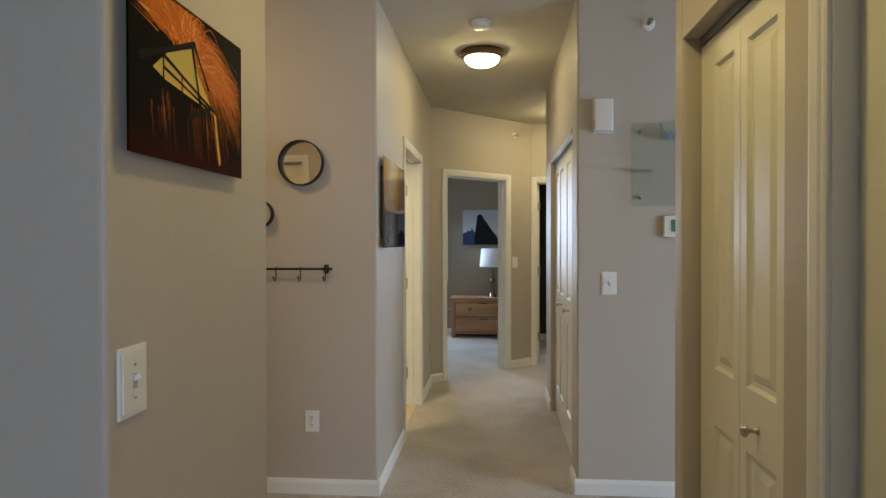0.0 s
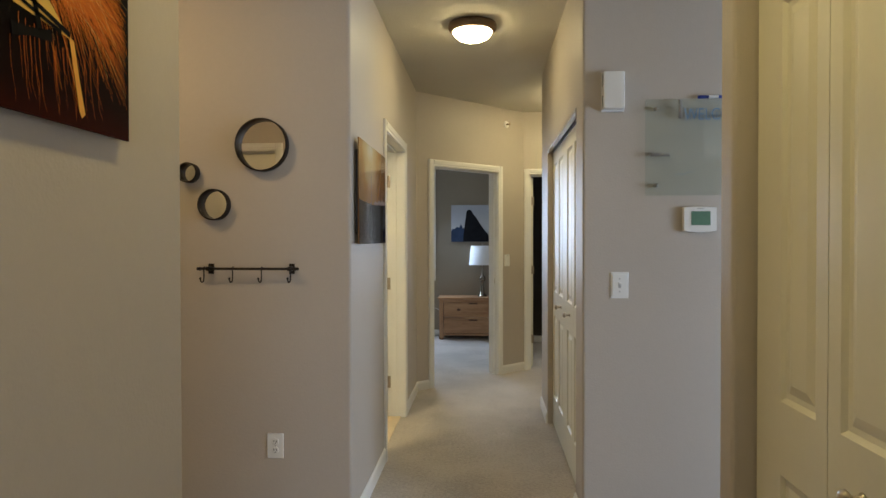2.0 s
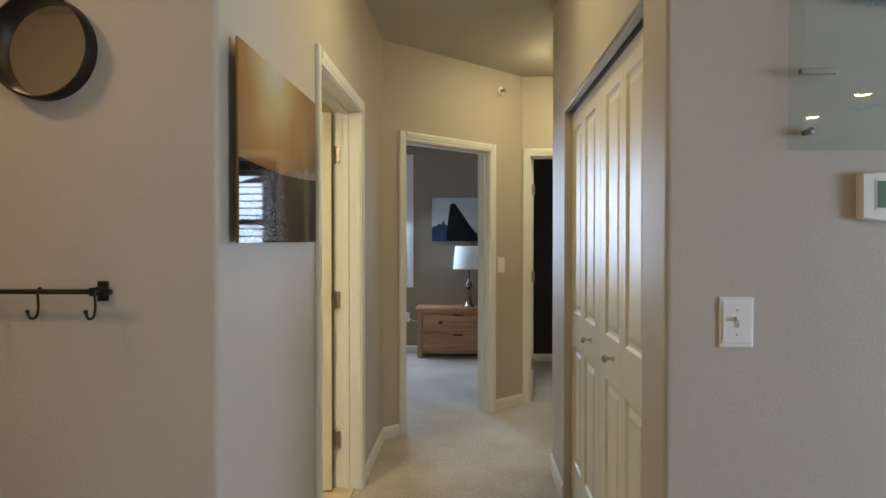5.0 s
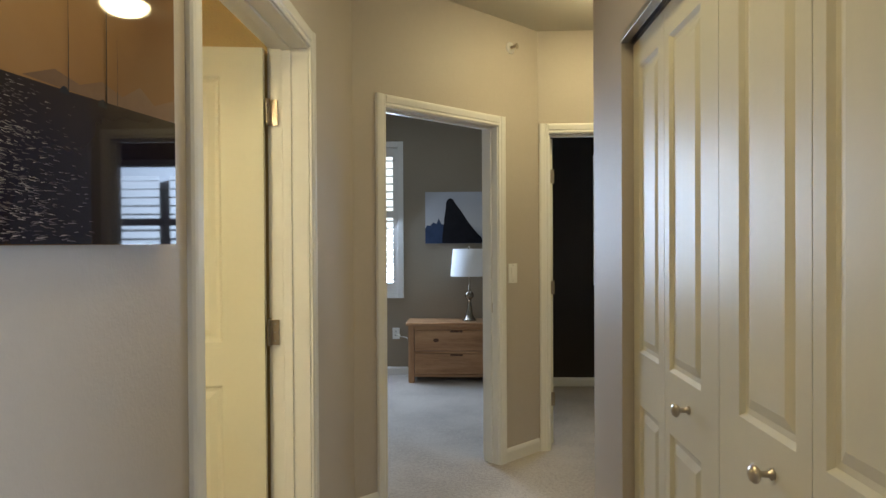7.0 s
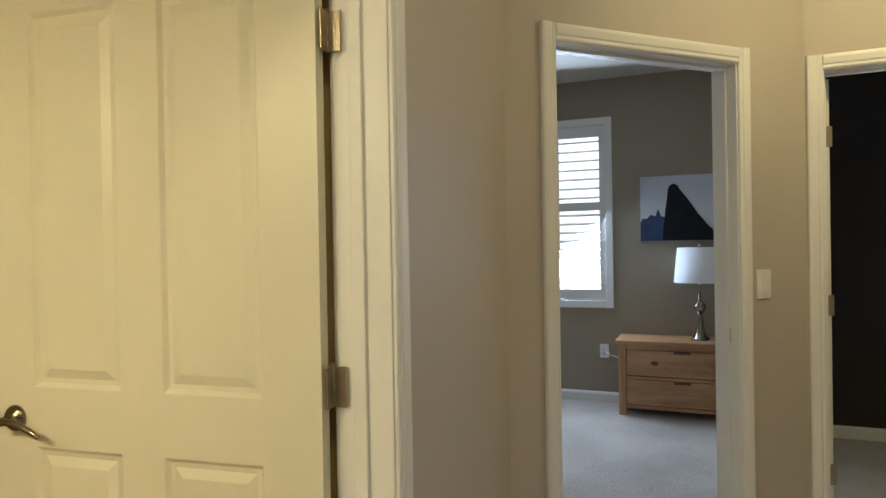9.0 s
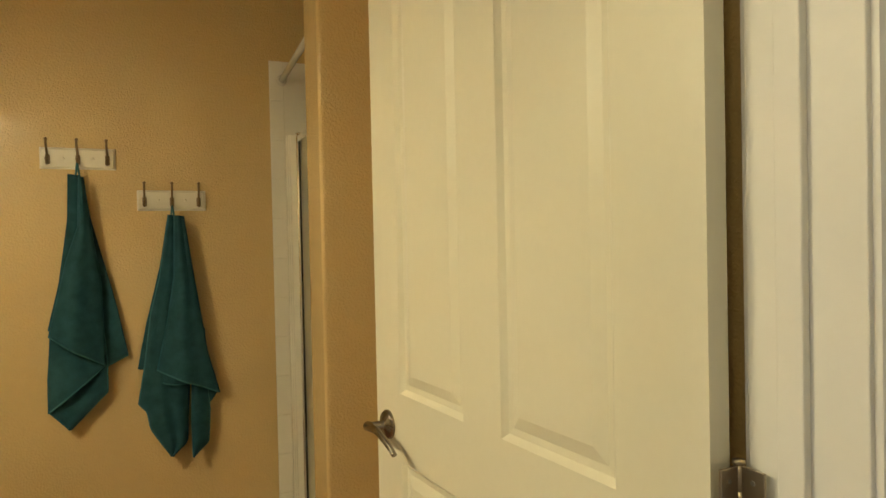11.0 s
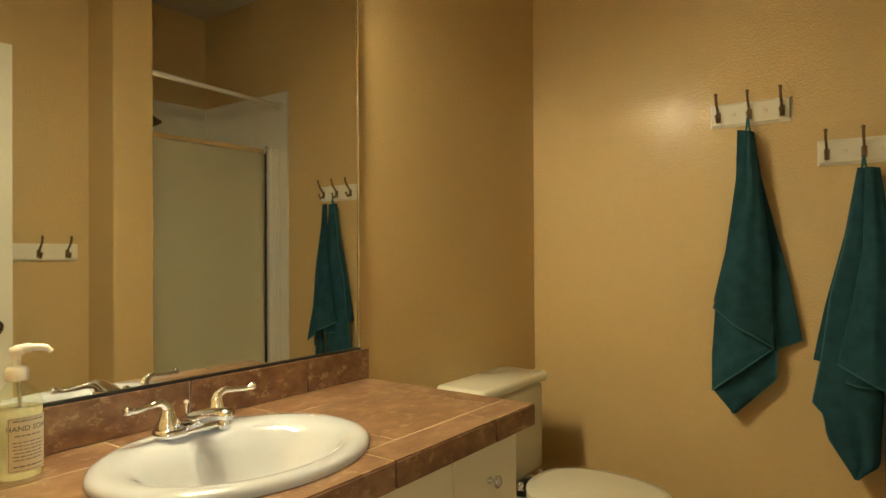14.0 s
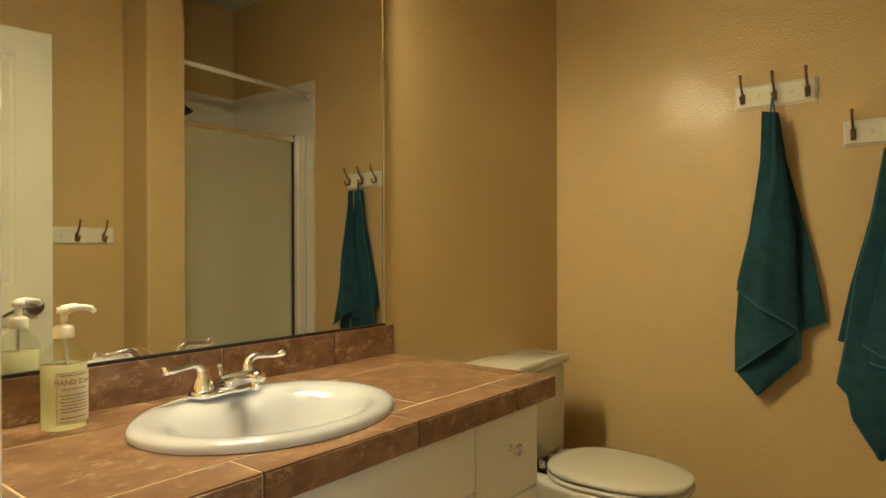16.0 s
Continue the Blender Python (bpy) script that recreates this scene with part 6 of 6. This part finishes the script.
t = thing("towel", (XW + 0.04, 4.744, 1.0), "teal terry towel hanging by its loop, ends trailing", "towel", "teal towels")
towel_loop(t, 4.744, 1.440, 1.495)
cloth(t, "back_layer", [(4.728, 1.460), (4.693, 1.253), (4.638, 1.027), (4.605, 0.853)], [(4.75, 1.46), (4.76, 1.30), (4.75, 1.05), (4.70, 0.84)], 0.020, ((1.6, 0.2, 1.0),), 0.010, 0.008)
cloth(t, "side_layer", [(4.80, 1.00), (4.82, 0.80), (4.857, 0.682)], [(4.84, 1.00), (4.872, 0.85), (4.900, 0.738)], 0.024, ((1.2, 0.2, 1.0),), 0.006, 0.004)
cloth(t, "left_tail", [(4.731, 1.458), (4.692, 1.211), (4.657, 1.07), (4.629, 0.857), (4.605, 0.72), (4.635, 0.687), (4.645, 0.617), (4.715, 0.504)],
      [(4.765, 1.456), (4.78, 1.20), (4.787, 1.00), (4.790, 0.777), (4.783, 0.659), (4.778, 0.548), (4.724, 0.502)], 0.036, ((2.6, 0.3, 1.0), (5.0, 1.0, 0.35)), 0.012, 0.034, hem=(0,))
cloth(t, "right_tail", [(4.79, 1.00), (4.799, 0.771), (4.794, 0.619), (4.797, 0.488)], [(4.85, 1.00), (4.858, 0.748), (4.864, 0.667), (4.856, 0.537), (4.803, 0.488)], 0.042, ((1.8, 0.9, 1.0),), 0.010, 0.030, hem=(2,))
cloth(t, "inner_fold", [(4.690, 0.93), (4.688, 0.798)], [(4.800, 0.92), (4.796, 0.784)], 0.054, ((1.6, 0.4, 1.0),), 0.006, 0.034, nv=12, hem=(1,))
cloth(t, "front_layer", [(4.750, 1.456), (4.744, 1.211), (4.710, 1.015), (4.674, 0.852)], [(4.784, 1.452), (4.810, 1.252), (4.836, 1.074), (4.859, 0.911), (4.903, 0.740)], 0.064, ((1.9, 0.3, 1.0), (4.6, 1.0, 0.4)), 0.011, 0.048, hem=(1,))

# ---- shower ----
SX0, SX1, SYF, SYB = XW, -2.254, 5.138, 5.95
t = thing("shower_stall", ((SX0 + SX1) / 2, 5.5, 0), "white moulded shower surround with framed obscure glass door", "shower")
stall = t
SUR, _nt, _b = mat("white_acrylic", (0.76, 0.73, 0.61), 0.25)
vary(_nt, _b, (0.76, 0.74, 0.66), 0.03)
st = 2.118
box_part("back_panel", (SX0 + 0.002, SX1 - 0.002, SYB - 0.02, SYB - 0.001, 0.09, st), SUR, t, "", 0.003)
box_part("side_panel", (SX0 + 0.001, SX0 + 0.014, SYF + 0.002, SYB - 0.021, 0.09, st), SUR, t, "", 0.003)
for k in range(12):
    z0 = 0.09 + k * (st - 0.09) / 12
    box_part("tile", (SX0 + 0.0142, SX0 + 0.0185, SYF, SYF + 0.060, z0 + 0.0015, z0 + (st - 0.09) / 12 - 0.0015), SUR, t, "", 0.0012)
box_part("side_panel", (SX1 - 0.018, SX1 - 0.001, SYF + 0.02, SYB - 0.021, 0.09, st), SUR, t, "", 0.003)
box_part("pan", (SX0 + 0.001, SX1 - 0.001, SYF + 0.01, SYB - 0.001, 0.0, 0.10), SUR, t, "", 0.01)
for k in range(3):
    x = SX0 + 0.019 + k * 0.014
    bm = bmesh.new()
    bx(bm, x, x + 0.0125, SYF + 0.062 + k * 0.006, SYF + 0.120, 0.10, 1.80, bev=0.004)
    part("pilaster_rib", bm, SUR, t, "white ribbed jamb")
gx0, gx1, gy = SX0 + 0.062, SX1 - 0.02, SYF + 0.115
for nm, d in (("door_post", (gx0, gx0 + 0.018, gy - 0.018, gy + 0.018, 0.10, 1.795)), ("door_post", (gx1 - 0.018, gx1, gy - 0.018, gy + 0.018, 0.10, 1.795)),
              ("head_rail", (gx0 + 0.018, gx1 - 0.018, gy - 0.015, gy + 0.015, 1.762, 1.790)), ("foot_rail", (gx0 + 0.018, gx1 - 0.018, gy - 0.015, gy + 0.015, 0.10, 0.125))):
    box_part(nm, d, CHROME, t, "bright metal frame", 0.003)
box_part("glass_door", (gx0 + 0.024, gx1 - 0.018, gy - 0.003, gy + 0.003, 0.125, 1.762), FROST, t, "obscure glass pane").visible_shadow = False
box_part("seal", (gx0 + 0.018, gx0 + 0.025, gy - 0.008, gy + 0.008, 0.125, 1.762), RUBBER, t, "black seal")
bm = bmesh.new()
lathe(bm, [(0, 0), (0.012, 0.002), (0.014, 0.010), (0, 0.018)], Matrix.Translation((gx0 + 0.006, gy - 0.004, 1.793)), 16)
part("pivot_cap", bm, CHROME, t, "chrome pivot cap", True)
t = thing("shower_rod", ((SX0 + SX1) / 2, 5.19, 2.045), "white tension rod across the shower opening", "shower rod")
bm = bmesh.new()
tube(bm, [(SX0 + 0.019, 5.19, 2.035), (SX1 - 0.002, 5.19, 2.060)], 0.0125, 16)
part("rod", bm, SUR, t, "", True)
for x, s, z in ((SX0 + 0.018, 1, 2.035), (SX1 - 0.0005, -1, 2.060)):
    bm = bmesh.new()
    lathe(bm, [(0, 0), (0.022, 0), (0.022, 0.006), (0.014, 0.018)], Matrix.Translation((x, 5.19, z)) @ Matrix.Rotation(radians(90 * s), 4, "Y"), 18)
    part("end_cap", bm, SUR, t, "", True)
bm = bmesh.new()
tube(bm, curve_pts([(SX1 - 0.018, 5.58, 1.99), (-2.38, 5.58, 2.00), (-2.46, 5.58, 1.975), (-2.50, 5.58, 1.94)], 6), 0.009, 12)
sh_arm = part("shower_arm", bm, CHROME, stall, "chrome shower arm", True)
bm = bmesh.new()
lathe(bm, [(0, 0), (0.014, 0), (0.018, 0.018), (0.036, 0.045), (0.040, 0.056), (0.034, 0.060), (0, 0.060)], look((-2.495, 5.58, 1.945), (-2.58, 5.58, 1.80)) @ Matrix.Rotation(radians(180), 4, "X"), 24)
part("shower_head", bm, AGED, sh_arm, "chrome shower head", True)

# ---- worktop tiles ----
top = thing("worktop", (-1.41, 3.86, ZC - 0.05), "brown travertine tiled vanity worktop with backsplash", "worktop")
bm = bmesh.new()
hole = [(SX + 0.225 * math.cos(2 * math.pi * i / 40), SY + 0.178 * math.sin(2 * math.pi * i / 40)) for i in range(40)]
outer = [(VX1 - 0.001, VYF - 0.006), (VX0 + 0.006, VYF - 0.006), (VX0 + 0.006, YS + 0.002), (VX1 - 0.001, YS + 0.002)]


def ring_slab(bm, outer, hole, z):
    """A sheet with an oval hole: each edge point of the oval joined to the outer rectangle."""
    cx = sum(p[0] for p in hole) / len(hole)
    cy = sum(p[1] for p in hole) / len(hole)
    x0, x1 = min(p[0] for p in outer), max(p[0] for p in outer)
    y0, y1 = min(p[1] for p in outer), max(p[1] for p in outer)
    ang = sorted([math.atan2(p[1] - cy, p[0] - cx) for p in hole] + [math.atan2(b - cy, a - cx) for a in (x0, x1) for b in (y0, y1)])
    inn, out = [], []
    for a in ang:
        c, s = math.cos(a), math.sin(a)
        k = 1 / math.sqrt((c / 0.225) ** 2 + (s / 0.178) ** 2)
        inn.append(bm.verts.new((cx + k * c, cy + k * s, z)))
        r = min(((x1 if c > 0 else x0) - cx) / c if abs(c) > 1e-9 else 9, ((y1 if s > 0 else y0) - cy) / s if abs(s) > 1e-9 else 9)
        out.append(bm.verts.new((cx + r * c, cy + r * s, z)))
    for i in range(len(ang)):
        j = (i + 1) % len(ang)
        bm.faces.new((inn[i], inn[j], out[j], out[i]))


ring_slab(bm, outer, hole, ZC - 0.0009)
bx(bm, VX0 + 0.006, VX1 - 0.001, VYF - 0.012, VYF - 0.006, ZC - 0.050, ZC - 0.004)
bx(bm, VX0 + 0.006, VX0 + 0.012, YS + 0.002, VYF - 0.012, ZC - 0.050, ZC - 0.004)
bx(bm, VX0 + 0.004, VX1 - 0.001, YS + 0.0005, YS + 0.006, ZC - 0.002, 0.925)
part("grout_bed", bm, GROUT, top, "pale grout bed")
g = 0.0026


def clip_oval(poly_):
    """Cuts the sink's oval out of a convex tile plan by moving inside points out to the oval."""
    res = []
    n = len(poly_)
    for i in range(n):
        p, q = poly_[i], poly_[(i + 1) % n]
        for k in range(14):
            res.append((p[0] + (q[0] - p[0]) * k / 14, p[1] + (q[1] - p[1]) * k / 14))
    inside = [((a - SX) / 0.235) ** 2 + ((b - SY) / 0.188) ** 2 < 1 for a, b in res]
    if not any(inside):
        return poly_
    if all(inside):
        return None
    k0 = inside.index(False)
    res, inside = res[k0:] + res[:k0], inside[k0:] + inside[:k0]
    out, i = [], 0
    while i < len(res):
        if not inside[i]:
            out.append(res[i])
            i += 1
            continue
        j = i
        while j + 1 < len(res) and inside[j + 1]:
            j += 1
        a0 = math.atan2((res[i][1] - SY) / 0.188, (res[i][0] - SX) / 0.235)
        a1 = math.atan2((res[j][1] - SY) / 0.188, (res[j][0] - SX) / 0.235)
        da = (a1 - a0 + math.pi) % (2 * math.pi) - math.pi
        for q in range(13):
            w = a0 + da * q / 12
            out.append((SX + 0.235 * math.cos(w), SY + 0.188 * math.sin(w)))
        i = j + 1
    return out


def top_tile(x0, x1, y0, y1):
    x0, x1, y0, y1 = x0 + g, x1 - g, y0 + g, y1 - g
    full = [(x0, y0), (x1, y0), (x1, y1), (x0, y1)]
    pieces = [full]
    if x0 < SX < x1 or y0 < SY < y1:
        xs = sorted({x0, x1, *([SX] if x0 < SX < x1 else [])})
        ys = sorted({y0, y1, *([SY] if y0 < SY < y1 else [])})
        pieces = [[(a, c), (b, c), (b, d), (a, d)] for a, b in zip(xs, xs[1:]) for c, d in zip(ys, ys[1:])]
    bm = bmesh.new()
    for pc in pieces:
        pl_ = clip_oval(pc)
        if not pl_:
            continue
        lo = [bm.verts.new((a, b, ZC - 0.009)) for a, b in pl_]
        hi = [bm.verts.new((a, b, ZC)) for a, b in pl_]
        try:
            bm.faces.new(hi)
        except ValueError:
            continue
        for i in range(len(lo)):
            j = (i + 1) % len(lo)
            bm.faces.new((lo[i], lo[j], hi[j], hi[i]))
    if bm.faces:
        part("tile", bm, STONE, top)
    else:
        bm.free()


xs = [-1.965, -1.617, -1.280, -0.945, VX1]
for a, b in zip(xs, xs[1:]):
    top_tile(a, b, YS + 0.012, 3.720)
    top_tile(a, b, 3.720, 4.045)
for a, b in zip([VX0, -1.855, -1.520, -1.185, -0.850], [-1.855, -1.520, -1.185, -0.850, VX1]):
    top_tile(a, b, 4.045, VYF)
    box_part("edge_tile", (a + g, b - g, VYF - 0.0062, VYF, ZC - 0.050, ZC - 0.003), STONE, top, "", 0.0015)
for a, b in ((YS + 0.012, 3.720), (3.720, 4.045)):
    top_tile(VX0, -1.965, a, b)
for a, b in ((YS + 0.004, 3.80), (3.80, VYF - 0.008)):
    box_part("edge_tile", (VX0, VX0 + 0.0062, a + g, b - g, ZC - 0.050, ZC - 0.003), STONE, top, "", 0.0015)
for a, b in ((VX0, -1.80), (-1.80, -1.465), (-1.465, -1.13), (-1.13, VX1)):
    box_part("splash_tile", (a + g, b - g, YS + 0.0055, YS + 0.0125, ZC + 0.001, 0.927), STONE, top, "", 0.0015)

# ---- bathroom floor tiles ----
bfl = thing("bathroom_floor", (-1.9, 4.4, 0), "brown stone tile bathroom floor", "tile floor", "", "structure")
box_part("grout_bed", (XW, XLI, YS, 5.36, 0.0005, 0.004), GROUT, bfl)
tm = bpy.data.meshes.new("floor_tile")
bm = bmesh.new()
bx(bm, 0.0015, 0.3035, 0.0015, 0.3035, 0.003, 0.008, bev=0.0012)
bm.to_mesh(tm)
bm.free()
tm.materials.append(FLOOR_TILE)
for i in range(7):
    for j in range(5):
        o = new("tile", tm)
        o.parent = bfl
        o.matrix_basis = Matrix.Translation((-3.04 + i * 0.305 + 1.9, YS + 0.02 + j * 0.305 - 4.4, 0))
tagged(part("threshold", (lambda b: (bx(b, XLI + 0.0, XL - 0.03, 4.44, 5.32, 0.0, 0.010, bev=0.003), b)[1])(bmesh.new()), GROUT), "pale threshold strip between carpet and tile", "threshold", "", "structure")
